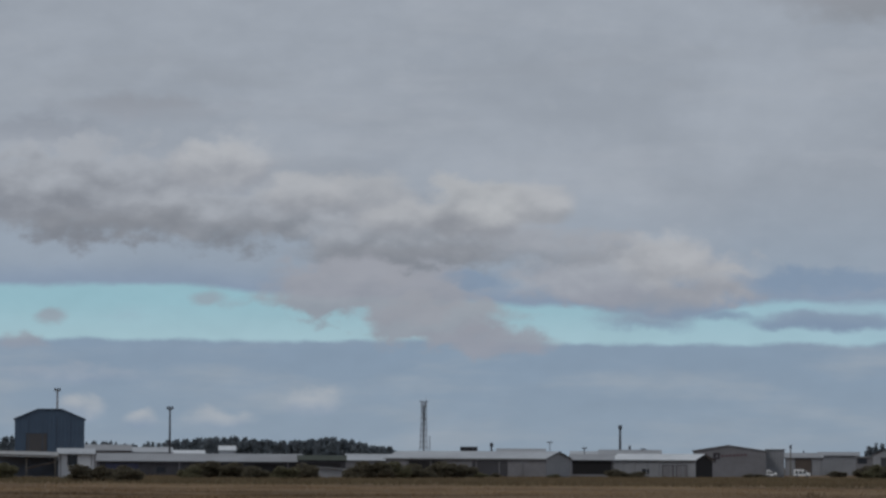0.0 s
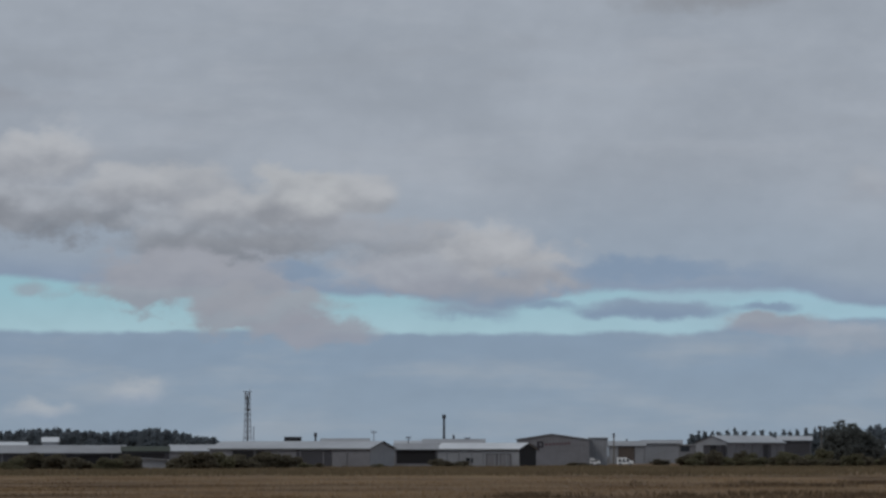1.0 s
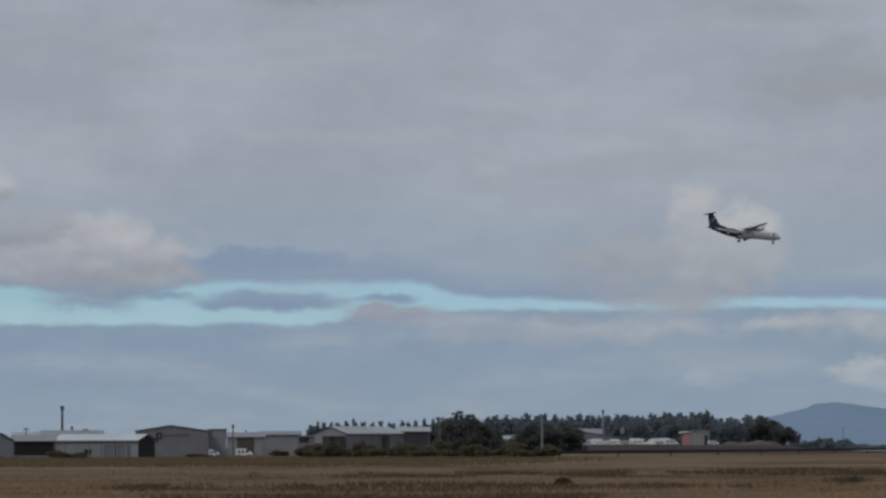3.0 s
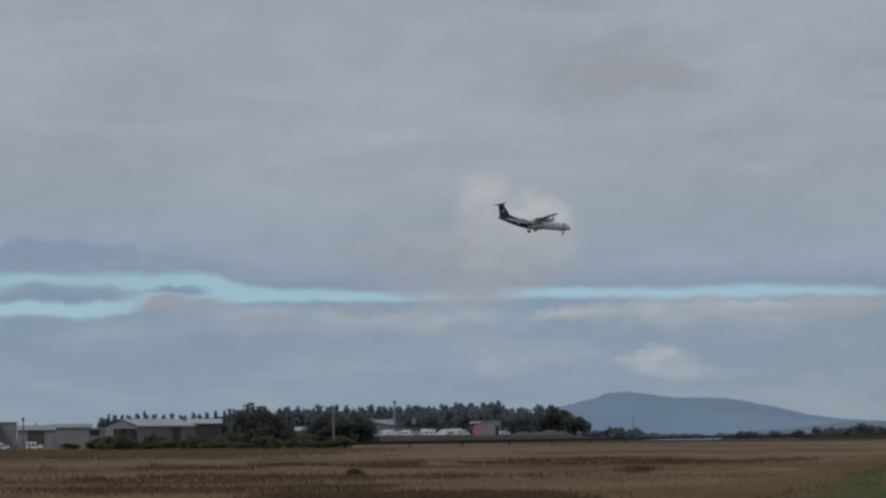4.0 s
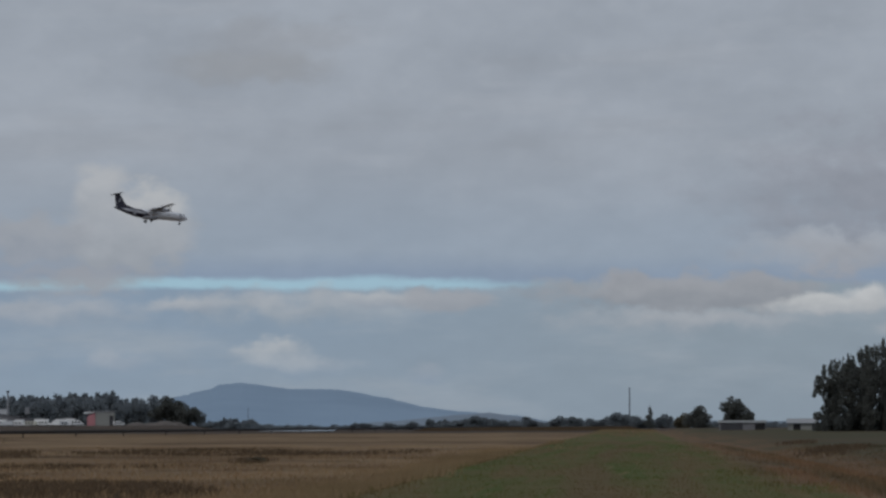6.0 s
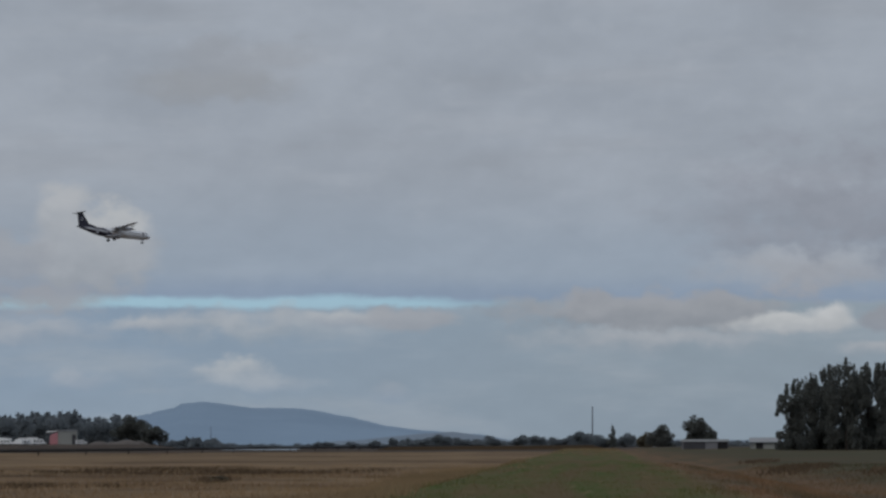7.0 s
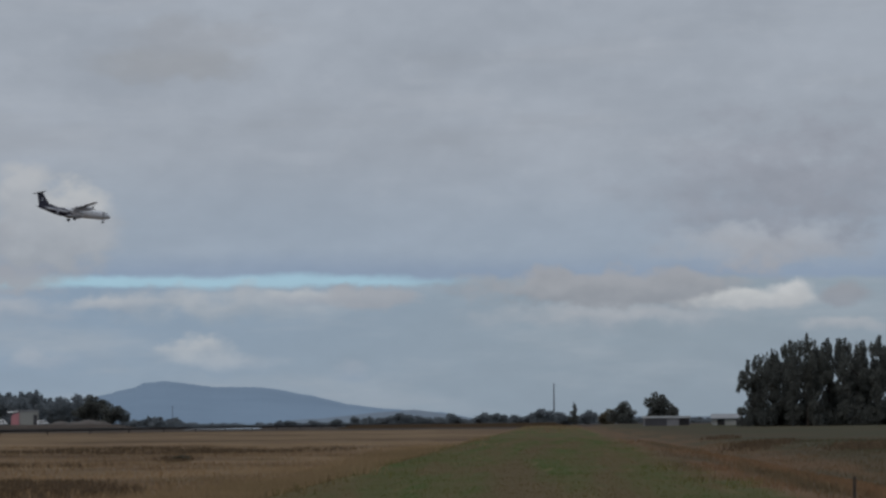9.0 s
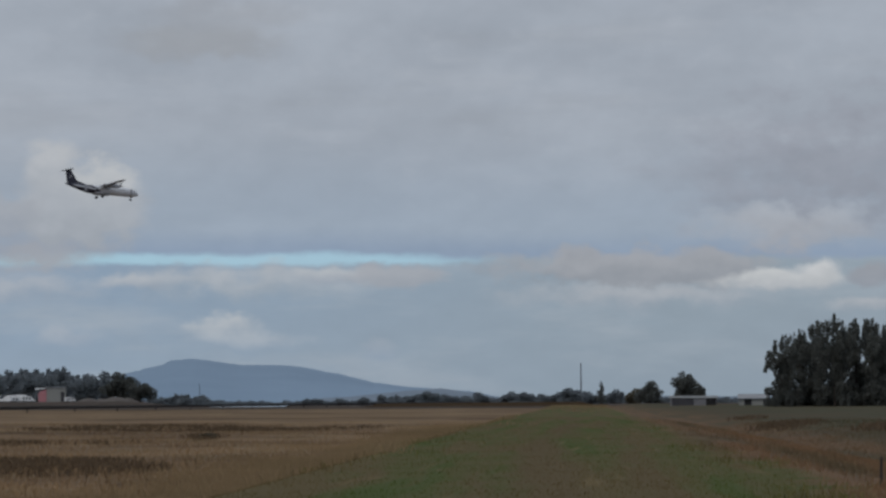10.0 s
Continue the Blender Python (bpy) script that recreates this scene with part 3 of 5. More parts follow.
def panel(ob, name, x0, x1, z0, z1, mat, label="", deep=0.06, y=0.0):
    """A door, window or opening on the front: a leaf set in a proud frame. An opening's inner shade is just a dark
    leaf.
    """
    w = ob["w"]
    a, b = -w / 2 + x0 * w, -w / 2 + x1 * w
    p = part(name, box(shape(), a, b, y - deep, y - 0.004, z0, z1), mat, ob, label)
    e = 0.12
    g = shape()
    box(g, a - e, a, y - deep - 0.05, y - 0.003, z0, z1 + e)
    box(g, b, b + e, y - deep - 0.05, y - 0.003, z0, z1 + e)
    box(g, a, b, y - deep - 0.05, y - 0.003, z1, z1 + e)
    part("frame", g, M_STEEL_DARK if mat is not M_BLACK else M_WALL_DARK, p)
    return p


def gabled(name, label, d, u0, u1, long_ticks, eave, top, turn, wall, roof, end_mat, openings, category="shed", ground=0.0):
    """A gabled building seen aslant: its gable end spans u0 to u1, the long side beside it spans long_ticks.
    turn > 0 shows the long side left of the gable, turn < 0 right of it. openings: start and end along the long side, foot, head, kind, material."""
    a = radians(abs(turn))
    w, depth = (u1 - u0) * d * TICK / math.cos(a), long_ticks * d * TICK / math.sin(a)
    h, r = tall(eave, d) - ground, tall(top, d) - ground
    ob = thing(name, label, category, spot((u0 + u1) / 2, d, ground, turn))
    ob["w"], ob["h"] = w, h
    x, t = w / 2, 0.2
    side = -1 if turn > 0 else 1
    part("wall", prism(shape(), [(-x, 0), (x, 0), (x, h), (0, r - t), (-x, h)], 0, depth), wall, ob)
    part("gable_end", prism(shape(), [(-x + 0.15, 0), (x - 0.15, 0), (x - 0.15, h - 0.1), (0, r - t - 0.15), (-x + 0.15, h - 0.1)], -0.05, -0.004), end_mat, ob)
    for s0 in (-1, 1):
        line = [(0, r - t + 0.004), (s0 * (x + 0.4), h - 0.12), (s0 * (x + 0.4), h - 0.12 + t), (0, r)]
        part("roof", prism(shape(), line if s0 < 0 else line[::-1], -0.35, depth + 0.35), roof, ob)
        part("barge_board", prism(shape(), line if s0 < 0 else line[::-1], -0.42, -0.354), M_WALL_DARK, ob)
    ex = side * (x + 0.47)
    part("gutter", rod(shape(), (ex, -0.3, h - 0.12), (ex, depth + 0.3, h - 0.12), 0.09, sides=6), M_STEEL, ob)
    def on_side(name_, k0, k1, z0, z1, mat, deep):
        xa, xb = side * (x + 0.004), side * (x + deep)
        return part(name_, box(shape(), min(xa, xb), max(xa, xb), k0 * depth, k1 * depth, z0, z1), mat, ob)
    for k in range(1, 7):
        on_side("column", k / 7 - 0.1 / depth, k / 7 + 0.1 / depth, 0, h - 0.25, wall, 0.16)
    for k0, k1, z0, z1, kind, mat in openings:
        leaf = on_side(kind, k0, k1, z0, z1, mat, 0.07)
        xa, xb = side * (x + 0.072), side * (x + 0.13)
        g = shape()
        for ya, yb, za_, zb_ in ((k0 * depth - 0.14, k0 * depth, z0, z1), (k1 * depth, k1 * depth + 0.14, z0, z1), (k0 * depth - 0.14, k1 * depth + 0.14, z1, z1 + 0.14)):
            box(g, min(xa, xb), max(xa, xb), ya, yb, za_, zb_)
        part("frame", g, M_WALL_DARK, leaf)
    return ob


# tall feed store
store = shed("storehouse", "tall slate-blue clad storehouse with a clipped gable", 1000, -3117, -2995, 75, 93, 22, M_STORE, M_STORE_ROOF, "hip", category="storehouse")
panel(store, "door", 0.17, 0.46, 0.2, tall(49, 1000), M_DOOR_DULL, "dull brown sliding door")
for k in range(1, 5):
    x = -store["w"] / 2 + store["w"] * k / 5
    part("seam", box(shape(), x - 0.08, x + 0.08, -0.07, -0.004, 0, store["h"]), M_STORE_ROOF, store)

# white house with an open carport
house = shed("house", "white weatherboard house with a pale roof", 690, -3040, -2978, 15, 24, 9, M_WALL_WHITE, M_ROOF, "long", category="house")
w = house["w"]
panel(house, "window", 0.27, 0.52, tall(-6, 690), tall(14, 690), M_GLASS)
panel(house, "door", 0.72, 0.86, 0.1, 2.1, M_WALL_BLUE)
carport = thing("carport", "open carport with a sloping pale roof beside the house", "carport", spot(-3094, 688))
g = shape()
x0, x1 = -55 * 690 * TICK, 54.5 * 690 * TICK
za, zb = tall(19, 690), tall(10, 690)
part("roof", prism(shape(), [(x0, za - 0.9), (x1, zb - 0.25), (x1, zb + 0.7), (x0, za)], -0.4, 7.0), M_ROOF_WHITE, carport)
part("fascia", prism(shape(), [(x0, za - 0.75), (x1, zb - 0.1), (x1, zb + 0.05), (x0, za - 0.6)], -0.46, -0.402), M_BROWN, carport)
part("wall", prism(shape(), [(x0, 0), (x1, 0), (x1, zb - 0.3), (x0, za - 0.95)], 6.8, 7.0), M_WALL_BLUE, carport)
for px in (x0 + 0.2, -0.2, x1 - 0.6):
    part("post", box(shape(), px - 0.08, px + 0.08, -0.2, -0.04, 0, zb - 0.25), M_TIMBER, carport)
part("brace", prism(shape(), [(-0.5, 1.6), (x1 - 0.6, 2.9), (x1 - 0.6, 3.1), (-0.5, 1.8)], -0.18, -0.06), M_BROWN, carport)

# long low shed
long_shed = shed("long_shed", "long low shed with a weathered pale roof and dark front", 800, -2972, -2611, 3, 16, 14, M_WALL_DARK, M_ROOF_DULL, "long")
H = long_shed["h"]
panel(long_shed, "window", 0.29, 0.33, 1.0, 2.1, M_GLASS)
panel(long_shed, "opening", 0.77, 0.88, 0.02, H - 0.7, M_BLACK, "dark open bay")
panel(long_shed, "door", 0.04, 0.20, 0.02, H - 0.6, M_DOOR_BLUE, "dark blue roller door")
for k in (0.40, 0.52, 0.64, 0.93):
    x = (k - 0.5) * long_shed["w"]
    part("column", box(shape(), x - 0.12, x + 0.12, -0.12, -0.004, 0, H - 0.2), M_WALL, long_shed)
fascia_shed = shed("fascia_shed", "low shed with a grey-green fascia and dark open front", 790, -2618, -2535, 5, 14, 12, M_WALL_DARK, M_GREEN_FASCIA, "flat")
panel(fascia_shed, "opening", 0.1, 0.9, 0.02, fascia_shed["h"] - 0.5, M_BLACK)
lean_to = shed("lean_to", "small grey lean-to with a sloping roof", 760, -2583, -2529, -6, -10, 5, M_WALL_PALE, M_ROOF_DULL, "mono")
panel(lean_to, "window", 0.82, 0.95, 1.0, 1.9, M_WHITE)

# roofs of the street behind
for i, (ua, ub, va, vb, mat) in enumerate([
    (-2994, -2913, 21, 31, M_ROOF_DULL),
    (-2919, -2841, 18, 27, M_ROOF),
    (-2841, -2784, 16, 22, M_ROOF_WHITE),
    (-2534, -2447, 6, 17, M_ROOF),
    (-2352, -2275, 18, 23, M_ROOF_DULL),
    (-2267, -2182, 23, 28, M_ROOF_DULL),
    (-2087, -1978, 19, 27, M_ROOF_DULL),
    (-2137, -2081, 17, 24, M_ROOF),
]):
    shed("warehouse", "low warehouse with a pale metal roof in the row behind", 1060 + 12 * (i % 3), ua, ub, va, vb, 16, M_WALL, mat, "long", category="warehouse")
roof_house = shed("house", "house with a pale roof among trees on the rise", 1500, -2758, -2729, 22, 30, 12, M_WALL_WHITE, M_ROOF_WHITE, "long", category="house")

# long warehouse seen aslant
H = tall(9, 850)
gabled("warehouse", "long grey warehouse with a pale metal roof", 846, -2181, -2138, 285, 10, 23, 70, M_WALL, M_ROOF, M_WALL_PALE,
       [(0.24, 0.45, 0.02, H - 0.6, "door", M_WALL_DARK), (0.66, 0.86, 0.02, H - 0.5, "opening", M_BLACK)], "warehouse")
bay = shed("open_bay", "open-fronted bay with a shade-black interior", 870, -2138, -2061, 9, 19, 14, M_WALL, M_ROOF_DULL, "long")
panel(bay, "opening", 0.06, 0.97, 0.9, bay["h"] - 0.3, M_BLACK, "wide dark opening")
H = tall(8, 890)
gabled("white_roof_shed", "grey shed with a bright white roof and dark open gable", 884, -1917, -1887, 150, 9, 20, 66, M_WALL_PALE, M_ROOF_WHITE, M_BLACK,
       [(0.10, 0.22, 0.02, H - 1.1, "door", M_WALL), (0.26, 0.38, 0.02, H - 1.1, "door", M_WALL), (0.55, 0.62, 1.0, 2.0, "window", M_GLASS)])

# broad gabled works with painted sign
works = shed("works_hall", "broad grey gabled hall with faded sign lettering", 1030, -1921, -1793, 26, 36, 40, M_WALL, M_ROOF_DULL, "gable", category="hall", lean=-0.02)
w = works["w"]
sz = tall(9, 1030)
g = box(shape(), -w * 0.225, -w * 0.19, -0.07, -0.004, sz - 0.6, sz + 2.0)
box(g, -w * 0.1895, -w * 0.135, -0.07, -0.004, sz + 1.5, sz + 2.0)
box(g, -w * 0.1895, -w * 0.135, -0.07, -0.004, sz + 0.3, sz + 0.75)
box(g, -w * 0.16, -w * 0.135, -0.07, -0.004, sz + 0.752, sz + 1.498)
part("sign_mark", g, M_SIGN, works, "dark painted sign mark")
for k in range(7):
    x = -w * 0.115 + k * w * 0.052
    part("sign_bar", box(shape(), x, x + w * 0.038, -0.06, -0.004, sz + 0.9 + 0.05 * k, sz + 1.45 + 0.05 * k), M_SIGN_RED, works, "faded red sign bar")
annex = shed("annex", "flat-roofed pale annex beside the hall", 1040, -1794, -1761, 28, 29, 30, M_WALL_PALE, M_ROOF_DULL, "flat", category="annex")
yard_a = shed("workshop", "pale workshop with a brown roller door", 1180, -1760, -1694, 15, 23, 15, M_WALL_PALE, M_ROOF_DULL, "long", category="workshop")
panel(yard_a, "door", 0.28, 0.70, 0.4, yard_a["h"] - 0.4, M_BROWN, "brown roller door")
yard_b = shed("workshop", "long pale workshop with a low ridge", 1200, -1702, -1630, 19, 25, 15, M_WALL_PALE, M_ROOF_DULL, "long", category="workshop")
yard_c = shed("workshop", "small flat-roofed workshop with a dark window", 1160, -1636, -1598, 15, 17, 10, M_WALL, M_ROOF_DULL, "flat", category="workshop")
panel(yard_c, "window", 0.1, 0.5, yard_c["h"] - 1.8, yard_c["h"] - 0.3, M_GLASS)
H = tall(20, 1124)
gabled("gabled_hall", "grey hall with a long white roof and broad gable", 1124, -1606, -1550, 103, 20, 33, -38, M_WALL, M_ROOF, M_WALL_PALE,
       [(0.62, 0.74, 0.02, H - 0.8, "door", M_WALL_DARK), (0.2, 0.3, 1.2, 2.6, "window", M_GLASS)], "hall")
for k in (-0.14, 0.2):
    hall_door = shed("roller_door_bay", "dark roller door bay on the hall gable", 1119, -1578 + round(k * 56) - 8, -1578 + round(k * 56) + 8, 15, 16, 2, M_WALL_DARK, M_WALL, "flat", category="door bay", turn=-38)
shed("low_hall", "low hall with a curved-looking pale roof", 1220, -1462, -1402, 24, 32, 20, M_WALL_DARK, M_ROOF, "long", category="hall")
shed("house", "white low house glimpsed between trees", 1520, -1274, -1250, 10, 16, 10, M_BEIGE, M_ROOF, "long", ground=0.5, category="house")

# beyond the bridge: grey stores, pink building
shed("grey_store", "low grey store with a long sloping roof under dark trees", 2000, -1130, -1047, 23, 10, 25, M_WALL, M_ROOF_DULL, "mono", ground=2.3, category="store")
shed("grey_store", "dull grey shed beside the trees", 2080, -1141, -1095, 19, 28, 20, M_WALL, M_ROOF_DULL, "long", ground=2.3, category="store")
pink = shed("pink_building", "beige block with a salmon pink painted end", 2050, -943, -909, 22, 24, 16, M_BEIGE, M_ROOF_DULL, "flat", ground=2.3, category="building")
panel(pink, "door", 0.75, 0.92, 0.1, pink["h"] - 2, M_WALL_DARK)
pw = pink["w"]
part("painted_end", prism(shape(), [(-pw / 2 - 4.2, 0), (-pw / 2 - 0.004, 0), (-pw / 2 - 0.004, pink["h"] - 0.6), (-pw / 2 - 3.4, pink["h"] - 1.6), (-pw / 2 - 4.2, pink["h"] - 3)], -0.3, 14), M_PINK, pink, "salmon pink painted end wall")
part("canopy", prism(shape(), [(-pw / 2 - 6.0, pink["h"] - 0.8), (-pw / 2 - 0.3, pink["h"] - 0.2), (-pw / 2 - 0.3, pink["h"] + 0.25), (-pw / 2 - 6.0, pink["h"])], -0.3, 14), M_WHITE, pink)

# small buildings to the east
right_shed = shed("low_shed", "long low open-sided shed with a pale flat roof", 1000, 157, 239, 0, 4, 7, M_WALL, M_ROOF, "flat", ground=1.0)
panel(right_shed, "opening", 0.78, 0.98, 0.05, right_shed["h"] - 0.1, M_BLACK)
panel(right_shed, "opening", 0.05, 0.5, 0.05, right_shed["h"] - 0.1, M_WALL_DARK)
hut = shed("hut", "small pale hut with dark doorways beside the trees", 980, 278, 330, 0, 7, 6, M_BEIGE, M_ROOF_DULL, "long", ground=1.0, category="hut")
panel(hut, "opening", 0.2, 0.42, 0.05, hut["h"] - 0.2, M_BLACK)
panel(hut, "opening", 0.84, 0.98, 0.05, hut["h"] - 0.2, M_WALL_DARK)


# ---- trees and scrub ----
rng = np.random.default_rng(7)


def leaf_mesh(name, lobes, count, size, mat, seed, shell=0.55):
    """A crown: many small folded leaf sprays scattered through the outer part of some lobes (centre, radii)."""
    r = np.random.default_rng(seed)
    volume = np.array([l[3] * l[4] * l[5] for l in lobes]) ** 0.75
    pick = r.choice(len(lobes), count, p=volume / volume.sum())
    arr = np.array(lobes)[pick]
    way = r.normal(size=(count, 3))
    way /= np.linalg.norm(way, axis=1)[:, None]
    depth = shell + (1.08 - shell) * r.random(count) ** 0.6
    centre = arr[:, :3] + way * arr[:, 3:] * depth[:, None]
    a = r.normal(size=(count, 3))
    a /= np.linalg.norm(a, axis=1)[:, None]
    b = np.cross(a, r.normal(size=(count, 3)))
    b /= np.linalg.norm(b, axis=1)[:, None]
    s = size * (0.5 + r.random(count))[:, None]
    c = np.cross(a, b)
    verts = np.stack([centre - a * s, centre - b * s * 0.55 + c * s * 0.25, centre + a * s, centre + b * s * 0.55 + c * s * 0.25], axis=1).reshape(-1, 3)
    faces = np.arange(count * 4).reshape(-1, 4)
    return mesh_of(name, (verts.tolist(), faces.tolist()), mat)


def crown_lobes(kind, seed):
    """Lobes of a crown in a unit tree: 1 high, about 1 wide."""
    r = random.Random(seed)
    lobes = []
    if kind == "pine":
        for i in range(16):
            k = i / 15
            spread = 0.34 * (1 - k) ** 0.8 + 0.03
            w = r.uniform(0, 6.28)
            lobes.append((math.cos(w) * spread * 0.6, math.sin(w) * spread * 0.6, 0.14 + 0.82 * k, spread * r.uniform(0.6, 0.9), spread * 0.75, 0.09))
    elif kind in ("broad", "wood"):
        for i in range(30):
            w, q = r.uniform(0, 6.28), r.uniform(0.0, 0.38)
            z = r.uniform(0.08, 0.82 - q * 0.55)
            s = r.uniform(0.11, 0.2)
            lobes.append((math.cos(w) * q, math.sin(w) * q, z, s * 1.1, s * 1.1, s * 0.8))
        for i in range(4):
            lobes.append((r.uniform(-0.16, 0.16), r.uniform(-0.16, 0.16), r.uniform(0.8, 0.9), 0.1, 0.1, 0.09))
    elif kind == "cypress":
        for i in range(46):
            w, q = r.uniform(0, 6.28), r.uniform(0.05, 0.43)
            z = r.uniform(0.03, 0.82 - q * 0.2) if i % 3 else r.uniform(0.02, 0.2)
            lobes.append((math.cos(w) * q, math.sin(w) * q, z, r.uniform(0.07, 0.13), r.uniform(0.07, 0.13), r.uniform(0.06, 0.13)))
        for i in range(22):
            w, q = r.uniform(0, 6.28), r.uniform(0.0, 0.4)
            z = 0.9 - q * 0.22 + r.uniform(-0.05, 0.06)
            lobes.append((math.cos(w) * q, math.sin(w) * q, z, 0.028, 0.028, r.uniform(0.05, 0.09)))
        for i in range(16):
            w, z = r.uniform(0, 6.28), r.uniform(0.08, 0.8)
            lobes.append((math.cos(w) * 0.47, math.sin(w) * 0.47, z, 0.05, 0.05, 0.03))
    else:
        for i in range(14):
            w, q = r.uniform(0, 6.28), r.uniform(0.0, 0.4)
            s = r.uniform(0.14, 0.26)
            lobes.append((math.cos(w) * q, math.sin(w) * q, r.uniform(0.1, 0.86 - q * 0.6), s, s, s * 1.0))
    return lobes


def trunk_mesh(kind, seed):
    r = random.Random(seed + 50)
    g = shape()
    top = 0.95 if kind == "pine" else 0.62
    rod(g, (0, 0, -0.03), (0.01, 0, top * 0.5), 0.030, 0.02, 7)
    rod(g, (0.01, 0, top * 0.5), (0, 0.01, top), 0.02, 0.006, 7)
    for i in range(7):
        w = r.uniform(0, 6.28)
        z = r.uniform(0.15, top * 0.9)
        q = r.uniform(0.15, 0.3) * (1.0 if kind != "pine" else 0.7)
        rod(g, (0, 0, z), (math.cos(w) * q, math.sin(w) * q, z + r.uniform(0.04, 0.16)), 0.011, 0.003, 5)
    return mesh_of("trunk", g, M_BARK)


KINDS = {}
for kind, count, size, mat in (("pine", 1500, 0.035, M_LEAF), ("broad", 5000, 0.034, M_LEAF), ("cypress", 12000, 0.024, M_LEAF), ("wood", 3000, 0.04, M_LEAF_HAZE), ("haze", 2200, 0.055, M_LEAF_HAZE), ("bush", 2200, 0.055, M_BUSH), ("gorse", 2000, 0.055, M_GORSE)):
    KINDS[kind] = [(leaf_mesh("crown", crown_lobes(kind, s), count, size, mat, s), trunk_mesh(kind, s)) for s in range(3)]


def tree(kind, label, u, d, top, width, ground=None, group="", variant=0, category="tree", turn=0.0):
    """A tree whose top shows at height top (ticks), as wide as width ticks."""
    m = spot(u, d, 0, turn)
    z = float(ground_height(m.translation.x, m.translation.y)) if ground is None else ground
    h, w = tall(top, d) - z, width * d * TICK
    h = max(h, 0.3 * w)
    name = "bush" if category == "bush" else "tree"
    ob = thing(name, label, category, m, group)
    ob.location.z = z - 0.02
    ob.scale = (w, w, h)
    crown, trunk = KINDS[kind][variant % 3]
    part("trunk", trunk, None, ob)
    part("crown", crown, None, ob)
    return ob


# dark cypress shelter belt to the east
BELT = "cypress shelter belt"
for i, (x, y, wide_) in enumerate([(1384, 598, 62), (1412, 588, 68), (1444, 570, 70), (1474, 561, 72), (1512, 570, 70), (1540, 566, 72), (1570, 574, 84), (1600, 566, 90), (1640, 572, 90), (1690, 560, 100)]):
    u, v = -243 + (x - 784), -1 - (y - 708)
    tree("cypress", "tall dark cypress in a dense shelter belt", u, 820 + 14 * (i % 3), v, wide_ * 1.12, None, BELT, i, turn=40 * i)
# trees and bushes behind the sheds to the east
tree("broad", "round dark tree behind the low shed", 183, 1150, 48, 56, 0.8)
tree("broad", "small dark tree beside the low shed", 209, 1140, 27, 26, 0.8, variant=1)
tree("broad", "broad dark tree on flat ground", 121, 1400, 32, 54, 0.5, variant=2)
tree("bush", "low dark bush beside the broad tree", 93, 1420, 19, 34, 0.5, category="bush")
tree("pine", "small pointed conifer in a hedge", 35, 1500, 30, 26, 0.4, variant=1)
for i, (x, y, w_) in enumerate([(1085, 690, 34), (1040, 690, 40), (1010, 688, 42), (985, 694, 34), (960, 695, 30), (930, 695, 34), (900, 693, 36), (848, 691, 34), (760, 693, 40), (735, 697, 40), (790, 695, 34), (675, 698, 18), (640, 702, 24), (600, 703, 22), (560, 705, 26), (540, 704, 20)]):
    tree("haze", "dark bush in a hedge line far across the plain", -243 + x - 784, 1850 + 20 * (i % 4), -1 - (y - 708), w_, 0.3, "far hedge bushes", i, "bush")
# dark trees along the raised yard
tree("broad", "large dark rounded tree", -1344, 1150, 61, 92, 0.0, variant=0)
tree("broad", "dark spreading tree beside the large one", -1318, 1145, 47, 84, 0.0, variant=2, turn=70)
tree("broad", "dark tree beside the large one", -1300, 1160, 36, 66, 0.0, variant=1)
tree("broad", "dark tree with low spreading limbs", -1374, 1170, 34, 44, 0.0, variant=2)
tree("broad", "dark tree at the yard edge", -1224, 1350, 41, 70, 0.0, variant=2)
tree("broad", "dark bushy tree in the yard hedge", -1192, 1345, 38, 66, 0.0, variant=0, turn=120)
tree("gorse", "olive bush before the low house", -1266, 1250, 8, 60, 0.0, category="bush")
tree("broad", "dark tree behind the pale post", -1160, 1360, 38, 74, 0.0, variant=1)
tree("broad", "round dark tree at the end of the wood", -778, 1900, 34, 58, 1.8, variant=0)
tree("broad", "dark tree beside the round one", -814, 1950, 53, 70, 1.8, variant=1)
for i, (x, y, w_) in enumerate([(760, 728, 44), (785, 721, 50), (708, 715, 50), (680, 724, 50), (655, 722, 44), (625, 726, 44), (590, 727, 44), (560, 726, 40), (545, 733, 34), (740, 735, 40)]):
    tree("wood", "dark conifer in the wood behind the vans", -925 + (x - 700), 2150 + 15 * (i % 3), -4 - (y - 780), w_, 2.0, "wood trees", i)


